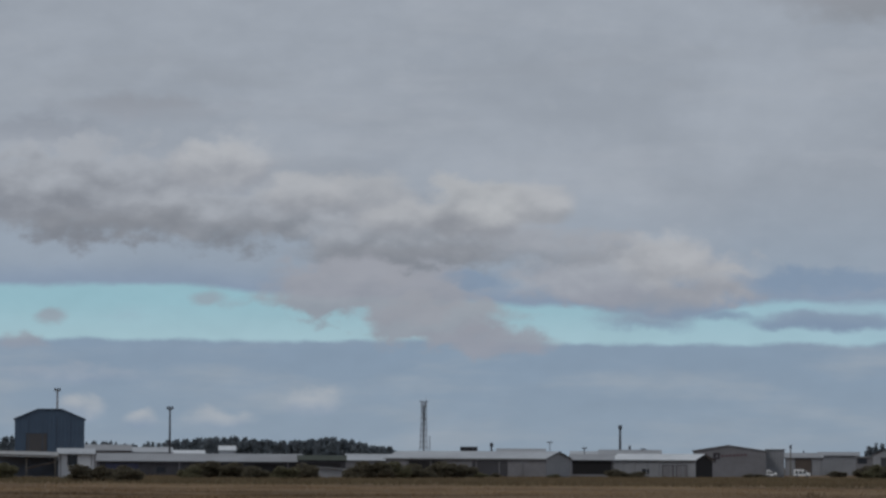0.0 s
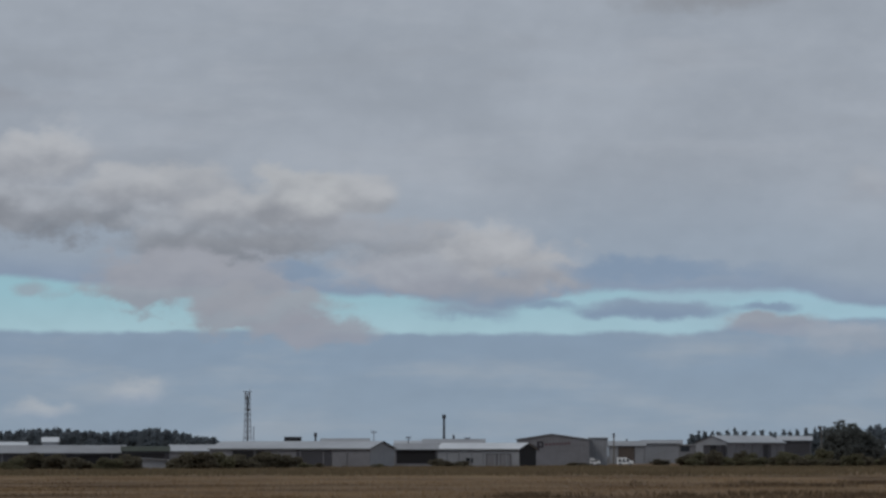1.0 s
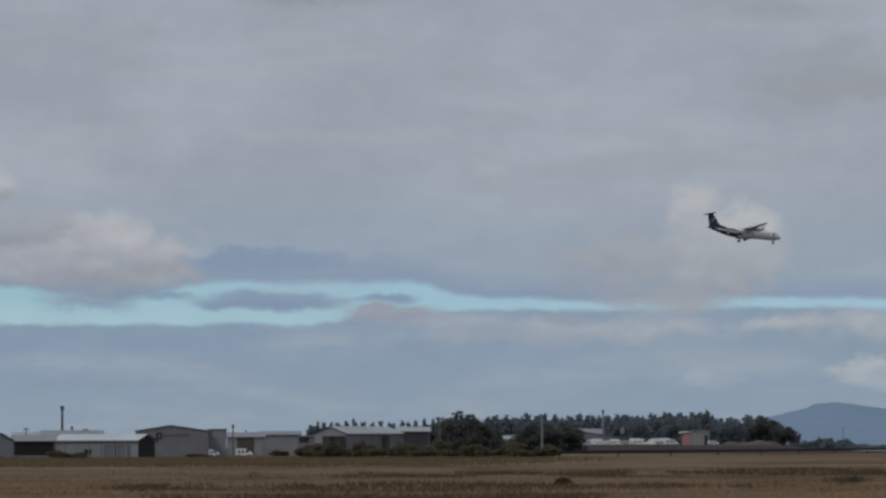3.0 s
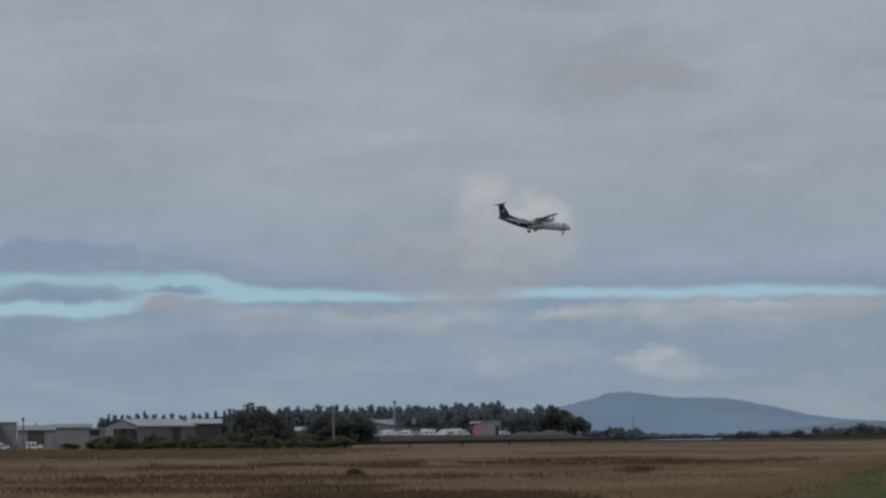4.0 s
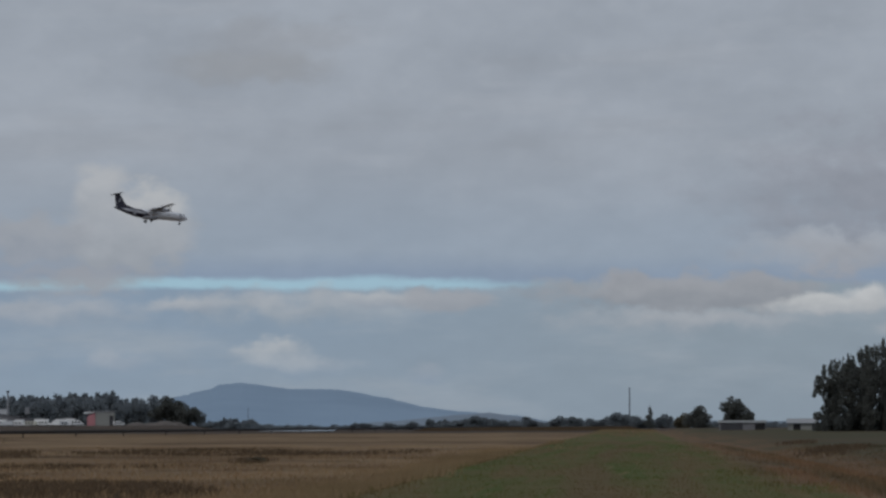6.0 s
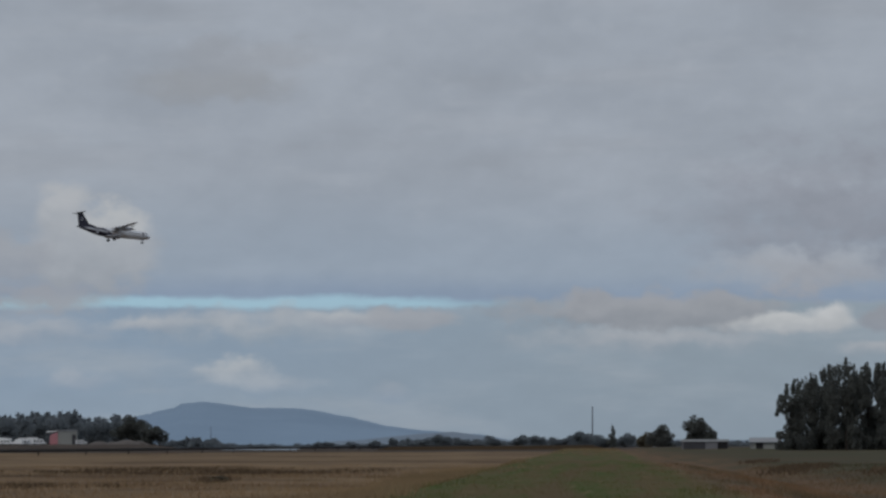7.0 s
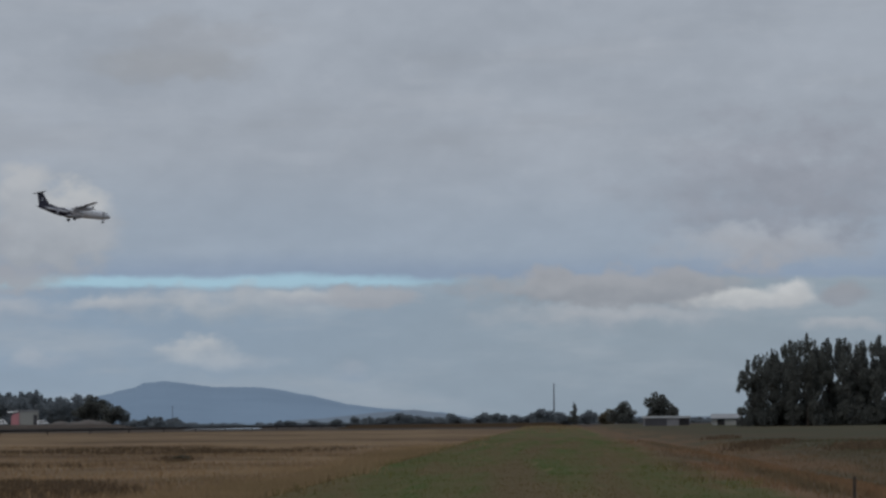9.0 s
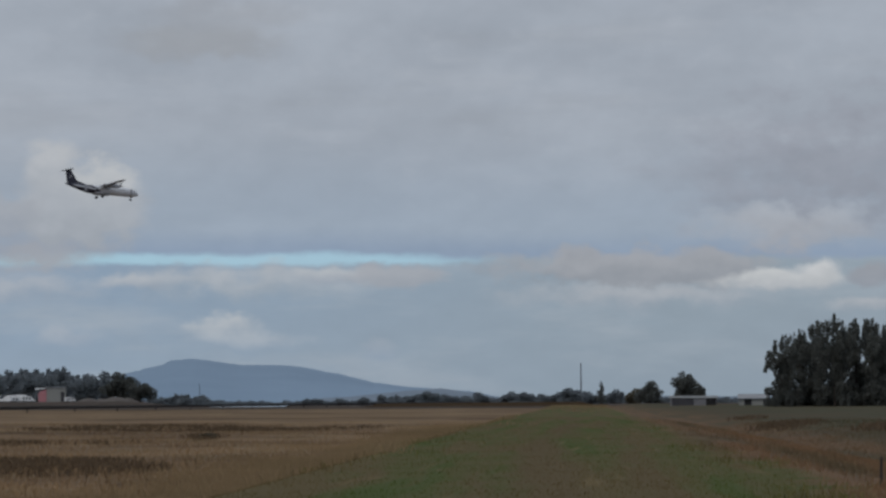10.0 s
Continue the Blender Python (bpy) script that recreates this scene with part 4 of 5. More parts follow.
def far_wood(name, label, d, outline, step, lean_width, mat, seed, foot, spiky=True):
    """A far wood as one mass of sprays: many crowns whose tops follow an outline of (bearing, height)."""
    r = random.Random(seed)
    us, vs = [p[0] for p in outline], [p[1] for p in outline]
    lobes = []
    u = us[0]
    while u < us[-1]:
        v = float(np.interp(u, us, vs)) + r.uniform(-6, 0)
        dd = d + r.uniform(-40, 40)
        w = lean_width * r.uniform(0.7, 1.2) * dd * TICK
        z0, z1 = tall(foot, dd), tall(v, dd)
        x, y = math.sin(u * TICK) * dd, math.cos(u * TICK) * dd
        h = max(z1 - z0, 1.0)
        n = 6
        for k in range(n):
            f = k / (n - 1)
            s = w * ((1 - f) ** 0.7 * 0.9 + 0.12 if spiky else 0.5 * math.sqrt(max(1 - f * f, 0.12)))
            lobes.append((x + r.uniform(-0.2, 0.2) * w, y + r.uniform(-0.2, 0.2) * w, z0 + h * (0.05 + 0.9 * f), s, s, h * 0.12))
        u += step * r.uniform(0.6, 1.4)
    ob = new(name, leaf_mesh(name, lobes, len(lobes) * 260, 1.25 * d / 2000, mat, seed, 0.25))
    return tagged(ob, label, "wood", kind="stuff")


far_wood("far_wood", "far dark pine wood on a low rise behind the roofs", 1750, [(-2845, 36), (-2786, 39), (-2726, 41), (-2646, 35), (-2616, 36), (-2567, 43), (-2507, 35), (-2447, 24)], 4, 22, M_LEAF_HAZE, 1, -14, False)
far_wood("far_wood", "thin line of far trees behind the roofs", 1800, [(-3261, 30), (-3172, 36), (-3123, 45), (-3083, 27), (-2994, 35), (-2915, 32), (-2845, 37)], 9, 16, M_LEAF_HAZE, 2, -14)
far_wood("far_wood", "row of spiky far conifers", 1800, [(-1612, 38), (-1542, 40), (-1472, 37), (-1452, 39), (-1392, 45), (-1342, 42), (-1282, 50)], 12, 18, M_LEAF_HAZE, 3, -14)
far_wood("far_wood", "far conifer wood behind the yard", 2250, [(-1294, 48), (-1234, 51), (-1175, 49), (-1105, 49), (-1025, 50), (-925, 54), (-855, 40)], 6, 30, M_LEAF_HAZE, 4, -8)
far_wood("far_hedge", "low far hedge across the plain", 2050, [(-754, 5), (-716, 8), (-666, 5), (-641, -4), (-526, -5), (-427, -3), (-347, -2), (-328, 3), (-198, 2), (-28, 3), (91, 2), (370, -2)], 7, 22, M_LEAF_HAZE, 5, -12, False)

# bushes in front of the sheds
for i, (x, y, w_, d) in enumerate([(6, 826, 60, 620), (148, 823, 62, 590), (186, 831, 46, 590), (232, 828, 66, 580), (342, 826, 50, 690), (372, 820, 64, 700), (412, 820, 66, 700), (455, 824, 60, 690), (508, 828, 50, 670), (542, 820, 58, 680), (640, 812, 56, 730), (668, 818, 60, 720), (700, 816, 56, 730), (738, 816, 66, 740), (790, 816, 66, 750), (818, 820, 50, 750), (850, 833, 40, 770), (878, 836, 26, 780), (1095, 826, 44, 830), (1130, 828, 44, 830), (985, 838, 30, 800), (1325, 832, 26, 960), (1345, 832, 26, 960), (1480, 830, 36, 1040)]):
    kind = "bush" if i % 4 else "gorse"
    tree(kind, "dark rounded scrub bush in front of the sheds", -2365 + x - 784, d, -14 - (y - 835) - 0.006 * (x - 784), w_, 0.0, "shed front bushes", i, "bush", turn=50 * i)
# low tussocks out on the plain
for i, (t_u, d, v, w_) in enumerate([(-662, 310, -58, 34), (-661, 305, -64, 36), (-1170, 300, -63, 40)]):
    tree("bush", "low dark brown tussock in the rough grass", t_u, d, v, w_, None, "grass tussocks", i, "bush", turn=70 * i)
# spoil heaps beside the beige block
def spoil_heap(u, d, ground, width, high, seed):
    ob = thing("spoil_heap", "low grey-brown heap of bare earth in the yard", "heap", spot(u, d, ground), "spoil heaps")
    g = shape()
    n, rings = 28, 6
    for k in range(rings):
        f = k / rings
        for i in range(n):
            w = 2 * math.pi * i / n
            q = (1 - f) * (1 + 0.25 * noise.noise((math.cos(w) * 1.5, math.sin(w) * 1.5, seed + f)))
            g[0].append((math.cos(w) * q * width / 2, math.sin(w) * q * width / 3, high * math.sin(f * math.pi / 2) * (1 + 0.2 * noise.noise((math.cos(w) * 2, math.sin(w) * 2, seed + 4 + f))) - (0.3 if k == 0 else 0)))
    for k in range(rings - 1):
        for i in range(n):
            j = (i + 1) % n
            g[1].append((k * n + i, k * n + j, (k + 1) * n + j, (k + 1) * n + i))
    g[1].append(tuple(range((rings - 1) * n, rings * n)))
    part("heap", g, M_SPOIL, ob, smooth=True)


for i, (u, width, top) in enumerate([(-868, 12, 7), (-845, 14, 6), (-822, 16, 9), (-800, 10, 7)]):
    spoil_heap(u, 1870 + 8 * (i % 2), 2.4, width, tall(top - 3, 1870) - 2.4, i * 3.1)
marker_post = thing("fence_post", "short weathered wooden post in the grass by the bank", "post", spot(526, 76, float(ground_height(5.8, 75.8))))
part("shaft", rod(shape(), (0, 0, -0.2), (0.01, 0, 0.55), 0.035, 0.03, 9), M_BARK, marker_post)
part("cap", rod(shape(), (0.01, 0, 0.552), (0.01, 0, 0.58), 0.04, 0.02, 9), M_BARK, marker_post)
# scrub strip along the yard
for i in range(26):
    x = 720 + i * 17 + rng.uniform(-6, 6)
    y = 800 + 8 * math.sin(i * 1.7) + (6 if i > 14 else 0)
    tree("gorse" if i % 3 else "bush", "olive green scrub bush at the field edge", -1558 + x - 784, 900 + rng.uniform(-40, 60), 2 - (y - 800), rng.uniform(30, 52), 0.0, "field edge scrub", i, "bush", turn=33 * i)


# ---- grass ----
def blades(name, label, mat, count, region, tall_, wide_, seed, category="grass", tuft=1, reach=0.4):
    """Upright blades over a stretch of ground, in tufts of some blades; region gives x and y from random numbers."""
    r = np.random.default_rng(seed)
    x, y = region(r, count // tuft)
    if tuft > 1:
        x = np.repeat(x, tuft) + r.normal(size=len(x) * tuft) * reach
        y = np.repeat(y, tuft) + r.normal(size=len(y) * tuft) * reach
    z = ground_height(x, y)
    d = np.hypot(x, y)
    n = len(x)
    h = tall_ * (0.5 + r.random(n))
    w = wide_ * (0.6 + 0.8 * r.random(n))
    a = r.random(n) * 3.1416
    lx, ly = r.normal(size=n) * 0.25 * h, r.normal(size=n) * 0.25 * h
    p0 = np.stack([x - np.cos(a) * w, y - np.sin(a) * w, z - 0.05], 1)
    p1 = np.stack([x + np.cos(a) * w, y + np.sin(a) * w, z - 0.05], 1)
    p2 = np.stack([x + np.cos(a) * w * 0.5 + lx, y + np.sin(a) * w * 0.5 + ly, z + h * 0.8], 1)
    p3 = np.stack([x - np.cos(a) * w * 0.3 + lx * 1.3, y - np.sin(a) * w * 0.3 + ly * 1.3, z + h], 1)
    verts = np.stack([p0, p1, p2, p3], 1).reshape(-1, 3)
    ob = new(name, mesh_of(name, (verts.tolist(), np.arange(n * 4).reshape(-1, 4).tolist()), mat))
    return tagged(ob, label, category, kind="stuff")


def sector(u0, u1, d0, d1, east=-9.0, west=None):
    """Random places between two bearings and distances, denser nearby, on the plain west of the bank."""
    def places(r, n):
        u = (u0 + (u1 - u0) * r.random(n)) * TICK
        d = d0 * (d1 / d0) ** r.random(n)
        x, y = np.sin(u) * d, np.cos(u) * d
        rough_edge = r.normal(size=n) * 0.7 + 1.6 * np.sin(y * 0.13) * np.sin(y * 0.047 + 1.0)
        keep = x < east + rough_edge if west is None else x > west + rough_edge
        return x[keep], y[keep]
    return places


def bank_edge(r, n):
    """Places along the western edge of the bank, which wanders in and out."""
    y = 60 * (420 / 60) ** r.random(n)
    wander = 0.8 * np.sin(y * 0.06) + 0.6 * np.sin(y * 0.151 + 1.3) + 0.4 * np.sin(y * 0.37)
    return -8.7 + wander - np.abs(r.normal(size=n)) * 2.6 + 0.6 * r.normal(size=n), y


M_BLADE = plain_material("grass blades", 0.2, 1.36)
M_TURF = plain_material("turf blades", 0.07, 1.28)
M_FRINGE = material("tall straw stalks", (152, 129, 98), (128, 110, 80), 0.9, 0.0, 0.12, 0.9, spread=0.16, thin=0.3)
blades("dry_grass", "tufts of dry straw grass over the plain", M_BLADE, 190000, sector(-3350, -100, 90, 520), 0.17, 0.02, 11, tuft=16, reach=1.6)
blades("red_grass", "tufts of red-brown grass beside the bank", M_BLADE, 50000, sector(-50, 700, 55, 330, west=5.4), 0.13, 0.014, 13, tuft=16, reach=0.9)
blades("bank_grass", "taller straw grass along the edge of the bank", M_FRINGE, 150000, bank_edge, 0.30, 0.014, 14, tuft=14, reach=0.5)
blades("crest_grass", "rough brown grass on the far crest of the bank", M_FRINGE, 9000, lambda r, n: (r.uniform(-8.0, 5.5, n), 1180 - np.abs(r.normal(size=n)) * 260), 0.22, 0.03, 16, tuft=10, reach=0.7)
blades("turf", "short green turf on the bank", M_TURF, 36000, lambda r, n: (r.uniform(-7.2, 5.6, n), 55 * (350 / 55) ** r.random(n)), 0.04, 0.010, 15, "turf", tuft=10, reach=0.6)


def rushes(u0, u1, d0, d1, count, seed):
    """A drift of dark rushes with an uneven outline."""
    def places(r, n):
        grow = 0.35 * (d1 - d0)
        u = u0 + (u1 - u0) * r.random(n)
        d = d0 - grow + (d1 - d0 + 2 * grow) * r.random(n)
        side = np.minimum(1, np.minimum(u - u0, u1 - u) / (0.4 * (u1 - u0)))
        heart = 1 - np.abs(d - (d0 + d1) / 2) / ((d1 - d0) / 2 + grow)
        drift_ = np.array([noise.noise((a * 0.006, b * 0.02, seed)) + 0.5 * noise.noise((a * 0.03, b * 0.09, seed + 0.5)) for a, b in zip(u, d)])
        keep = drift_ * 1.4 + 0.8 * heart + 0.9 * side - 1.15 > r.normal(size=n) * 0.3
        u, d = u[keep] * TICK, d[keep]
        x, y = np.sin(u) * d, np.cos(u) * d
        off_bank = (x < -9.5) | (x > 9.0)
        return x[off_bank], y[off_bank]
    return blades("rush_drift", "dark brown drift of rushes in the straw grass", M_RUSH, round(count * 1.5), places, 0.24, 0.05, seed, "rushes", tuft=3, reach=0.5)


rushes(-1110, -310, 390, 440, 9000, 21)
rushes(-1400, -690, 160, 190, 9000, 22)
rushes(-1720, -1050, 360, 400, 7000, 23)
rushes(-2000, -760, 255, 285, 6500, 24)
rushes(-3300, -1700, 640, 720, 9000, 25)
rushes(-2500, -1500, 700, 800, 8000, 26)
rushes(-700, -640, 300, 325, 900, 27)
rushes(-1900, -1100, 205, 225, 4000, 28)
rushes(280, 420, 262, 300, 1500, 29)
rushes(470, 640, 225, 255, 1500, 30)
rushes(240, 330, 330, 370, 900, 31)
M_ROUGH = material("rough field-edge grass", (128, 110, 86), (110, 99, 75), 0.95, 0.0, 0.04, 0.9, spread=0.2, thin=0.35)


def field_edge(r, n):
    """Places along the far edge of the field, thinning out towards the bridge."""
    u, d = -3350 + 2350 * r.random(n), 540 + 340 * r.random(n)
    keep = r.random(n) > smoothstep(-1500, -1020, u) + 0.5 * (1 - smoothstep(540, 700, d))
    a = u[keep] * TICK
    return np.sin(a) * d[keep], np.cos(a) * d[keep]


blades("rough_grass", "rough olive and straw grass at the field edge", M_ROUGH, 80000, field_edge, 0.42, 0.10, 32, tuft=12, reach=2.2)


# ---- poles and masts ----
def pole(name, label, u, d, top, ground=0.0, radius=0.16, mat=M_STEEL, head="", category="pole"):
    ob = thing(name, label, category, spot(u, d, ground))
    h = tall(top, d) - ground
    part("shaft", rod(shape(), (0, 0, -0.1), (0, 0, h), radius * 1.25, radius * 0.8, 10), mat, ob)
    if head == "lamps":
        part("ring", rod(shape(), (0, 0, h - 0.5), (0, 0, h - 0.2), radius * 2.6, radius * 2.6, 12), mat, ob)
        for k in range(3):
            x = (k - 1) * 0.62
            part("floodlight", box(shape(), x - 0.22, x + 0.22, -0.35, 0.1, h - 0.1, h + 0.35), M_STEEL_DARK, ob)
        part("crossarm", box(shape(), -1.0, 1.0, -0.08, 0.08, h - 0.22, h - 0.1), mat, ob)
    elif head == "arm":
        part("crossarm", box(shape(), -0.75, 0.75, -0.08, 0.08, h - 0.5, h - 0.3), mat, ob)
        for x in (-0.65, -0.3, 0.3, 0.65):
            part("insulator", rod(shape(), (x, 0, h - 0.3), (x, 0, h - 0.02), 0.07, 0.05, 6), M_WALL_DARK, ob)
    elif head == "cap":
        part("cap", rod(shape(), (0, 0, h - 1.0), (0, 0, h + 0.1), radius * 1.5, radius * 1.5, 10), M_STEEL_DARK, ob)
    elif head == "cowl":
        part("cowl", rod(shape(), (0, 0, h), (0, 0, h + 0.5), radius * 1.4, radius * 0.9, 10), M_STEEL_DARK, ob)
    return ob


pole("light_mast", "tall floodlight mast behind the storehouse", -3043, 1080, 127, radius=0.3, mat=M_WALL_PALE, head="lamps")
pole("light_mast", "tall floodlight mast with a dark head", -2845, 1000, 96, radius=0.25, mat=M_STEEL_DARK, head="lamps")
pole("chimney", "slim dark factory flue above the roofs", -2050, 1080, 69, radius=0.34, mat=M_STEEL_DARK, head="cap", category="chimney")
pole("chimney", "short dark flue on a roof", -2277, 1070, 37, radius=0.3, mat=M_STEEL_DARK, head="cap", category="chimney")
pole("antenna_pole", "thin pole with a small aerial above the roofs", -2174, 1070, 41, radius=0.12, mat=M_STEEL, head="arm")
pole("antenna_pole", "thin dark pole among the roofs", -2113, 1070, 31, radius=0.14, mat=M_STEEL_DARK, head="arm")
pole("antenna_pole", "short dark roof pole", -2033, 1075, 33, radius=0.2, mat=M_STEEL_DARK, head="cap")
pole("antenna_pole", "small dark aerial on a roof", -2009, 1075, 30, radius=0.08, mat=M_STEEL_DARK, head="arm")
pole("utility_pole", "dark wooden utility pole beside the hall", -1750, 1110, 36, radius=0.2, mat=M_TIMBER, head="cap")
pole("utility_pole", "short dark pole behind the workshops", -1727, 1250, 26, radius=0.15, mat=M_STEEL_DARK, head="cap")
pole("utility_pole", "utility pole with a crossarm beside the trees", -1385, 1120, 49, radius=0.16, mat=M_TIMBER, head="arm")
pole("utility_pole", "pale concrete pole at the yard edge", -1204, 1280, 50, radius=0.26, mat=M_WALL_PALE, head="")
pole("chimney", "tall pale stack with a dark top behind the vans", -1096, 2060, 60, 2.3, 0.5, M_WALL_PALE, "cap", "chimney")
pole("radio_mast", "slim grey radio mast across the plain", 0, 1990, 61, 0.4, 0.3, M_STEEL_DARK, "cowl", "mast")
pole("radio_mast", "thin distant mast before the hill", -674, 2100, 29, 0.3, 0.14, M_STEEL_DARK, "", "mast")
pole("radio_mast", "thin whip aerial beside the lattice tower", -2386, 985, 49, radius=0.12, mat=M_STEEL, head="", category="mast")

# roof plant
plant = thing("roof_plant", "dark box of roof plant on the warehouse row", "roof plant", spot(-2317, 1080, tall(23, 1080) - 0.3))
part("casing", box(shape(), -2.4, 2.4, 0, 2.4, 0, 1.4), M_STEEL_DARK, plant)
for k in range(4):
    part("louvre", box(shape(), -2.1 + k * 1.1, -1.3 + k * 1.1, -0.06, -0.004, 0.3, 1.1), M_BLACK, plant)
part("frame", box(shape(), -2.5, 2.5, -0.1, 2.5, 1.404, 1.5), M_STEEL, plant)
small_plant = thing("sign_box", "small pale box raised on a pole beyond the stores", "sign box", spot(-1062, 2070, tall(19, 2070)))
part("casing", box(shape(), -1.1, 1.1, 0, 1.2, 0, 3.4), M_WALL_PALE, small_plant)
part("frame", box(shape(), -1.3, 1.3, -0.1, 1.3, 3.404, 3.6), M_STEEL, small_plant)
part("pole", rod(shape(), (0, 0.6, -10.5), (0, 0.6, -0.004), 0.25, 0.2, 8), M_STEEL_DARK, small_plant)


def lattice_tower(u, d, top):
    ob = thing("lattice_tower", "grey steel lattice tower with aerials at its head", "tower", spot(u, d, 0))
    h = tall(top, d)
    b, c = 1.15, 0.5
    corner = lambda sx, sy, z: (sx * (b + (c - b) * z / h), sy * (b + (c - b) * z / h), z)
    for sx, sy in ((-1, -1), (1, -1), (1, 1), (-1, 1)):
        part("leg", rod(shape(), corner(sx, sy, 0), corner(sx, sy, h), 0.10, 0.08, 6), M_STEEL, ob)
    bays = 13
    for k in range(bays):
        z0, z1 = h * k / bays, h * (k + 1) / bays
        for (ax, ay), (bx, by) in (((-1, -1), (1, -1)), ((1, -1), (1, 1)), ((1, 1), (-1, 1)), ((-1, 1), (-1, -1))):
            g = rod(shape(), corner(ax, ay, z0), corner(bx, by, z1), 0.06, 0.06, 4)
            rod(g, corner(bx, by, z0), corner(ax, ay, z1), 0.06, 0.06, 4)
            rod(g, corner(ax, ay, z1), corner(bx, by, z1), 0.05, 0.05, 4)
            part("brace", g, M_STEEL, ob)
    part("ladder", box(shape(), -0.2, 0.2, -0.1, 0.1, 0, h - 1), M_STEEL_DARK, ob)
    part("platform", box(shape(), -0.75, 0.75, -0.75, 0.75, h - 2.2, h - 2.05), M_STEEL_DARK, ob)
    part("platform", box(shape(), -1.15, 1.15, -0.5, 0.5, h - 0.05, h + 0.1), M_STEEL_DARK, ob)
    for x, y in ((-0.62, -0.4), (0, -0.7), (0.62, -0.4), (0.5, 0.62), (-0.5, 0.62)):
        part("aerial", box(shape(), x - 0.1, x + 0.1, y - 0.08, y + 0.08, h - 1.7, h - 0.2), M_STEEL, ob, "pale panel aerial")
    for z in (h - 3.4, h - 4.6):
        part("dish", rod(shape(), (0.1, -0.65, z), (0.1, -0.85, z), 0.34, 0.28, 12), M_STEEL_DARK, ob, "dark dish aerial")
    part("whip", rod(shape(), (0.5, 0, h + 0.12), (0.5, 0, h + 1.2), 0.04, 0.02, 5), M_STEEL, ob)


lattice_tower(-2397, 980, 110)


# ---- low bridge and water ----
water = new("water", mesh_of("water", ([tuple(spot(u, d).translation + Vector((0, 0, 0.16))) for u, d in ((-655, 1600), (-525, 1600), (-500, 2500), (-700, 2500))], [(0, 1, 2, 3)]), M_WATER))
tagged(water, "pale still estuary water beyond the low bridge", "water", kind="structure")
near_end, far_end = spot(-1173, 880).translation, spot(-43, 2420).translation
run = far_end - near_end
bridge = thing("low_bridge", "long low dark timber bridge across the plain", "bridge", pose(near_end.x, near_end.y, 0, 0, 0, math.degrees(math.atan2(run.y, run.x))))
za, zb = 0.88, 1.5
n_span = 56
for k in range(n_span):
    x0, x1 = run.length * k / n_span, run.length * (k + 1) / n_span
    part("girder", box(shape(), x0 + 0.02, x1 - 0.02, -0.15, 0.15, za, za + 0.3), M_BRIDGE, bridge)
    part("deck", box(shape(), x0 + 0.02, x1 - 0.02, -1.4, 0.4, za + 0.304, za + 0.42), M_BRIDGE, bridge)
    if k % 2 == 0:
        part("pier", rod(shape(), (x0, 0.1, -0.3), (x0, 0.1, za - 0.004), 0.16, 0.14, 8), M_BRIDGE, bridge)
    part("rail_post", rod(shape(), (x0, 0.3, za + 0.424), (x0, 0.3, zb), 0.07, 0.07, 6), M_BRIDGE, bridge)
    part("handrail", box(shape(), x0, x1, 0.25, 0.35, zb + 0.004, zb + 0.1), M_BRIDGE, bridge)
    part("parapet", box(shape(), x0 + 0.12, x1 - 0.12, 0.28, 0.32, za + 0.424, zb), M_BRIDGE, bridge)
far_embankment = thing("embankment", "low dark grassy embankment beside the bridge", "embankment", spot(-188, 1540))
part("slope", prism(shape(), [(-45, -0.2), (50, -0.2), (42, tall(-5.5, 1540)), (-38, tall(-7.5, 1540))], 0, 14), M_RUSH, far_embankment)


# ---- parked vans and cars ----
def camper(label, u, d, ground, length, high, group, cab=True, turn=0.0, paint=M_WHITE):
    ob = thing("camper_van" if cab else "caravan", label, "van" if cab else "caravan", spot(u, d, ground, turn), group)
    x = length / 2
    if cab:
        outline = [(-x, 0.45), (x, 0.45), (x, 1.15), (x - 0.7, 1.35), (x - 1.5, high * 0.86), (x - 1.7, high), (-x + 0.1, high), (-x, high - 0.15)]
    else:
        outline = [(-x, 0.75), (-x + 0.3, 0.4), (x - 0.3, 0.4), (x, 0.8), (x - 0.1, high - 0.5), (x - 0.5, high), (-x + 0.4, high), (-x + 0.05, high - 0.5)]
    part("body", prism(shape(), outline, 0, 2.2), paint, ob)
    for k in range(3):
        a = -x + length * (0.1 + 0.24 * k)
        part("window", box(shape(), a, a + length * 0.15, -0.03, -0.004, high * 0.52, high * 0.8), M_GLASS, ob)
    if cab:
        part("windscreen", prism(shape(), [(x - 0.74, 1.42), (x - 1.42, high * 0.84), (x - 1.36, high * 0.86), (x - 0.66, 1.42)], 0.1, 2.1), M_GLASS, ob)
        part("bumper", box(shape(), x + 0.004, x + 0.16, 0.05, 2.15, 0.4, 0.62), M_STEEL_DARK, ob)
    else:
        part("drawbar", box(shape(), x - 0.25, x + 1.0, 1.0, 1.2, 0.34, 0.396), M_STEEL_DARK, ob)
    part("stripe", box(shape(), -x + 0.2, x - 0.9, -0.02, -0.004, 0.95, 1.1), M_WALL_BLUE, ob)
    for a in ((-x * 0.6, x * 0.62) if cab else (-0.45, 0.35)):
        for y in (0.05, 1.85):
            wheel = part("wheel", rod(shape(), (a, y - 0.06, 0.36), (a, y + 0.24, 0.36), 0.36, 0.36, 14), M_TYRE, ob)
            part("rim", rod(shape(), (a, y - 0.09, 0.36), (a, y - 0.064, 0.36), 0.2, 0.2, 10), M_STEEL, wheel)
    return ob


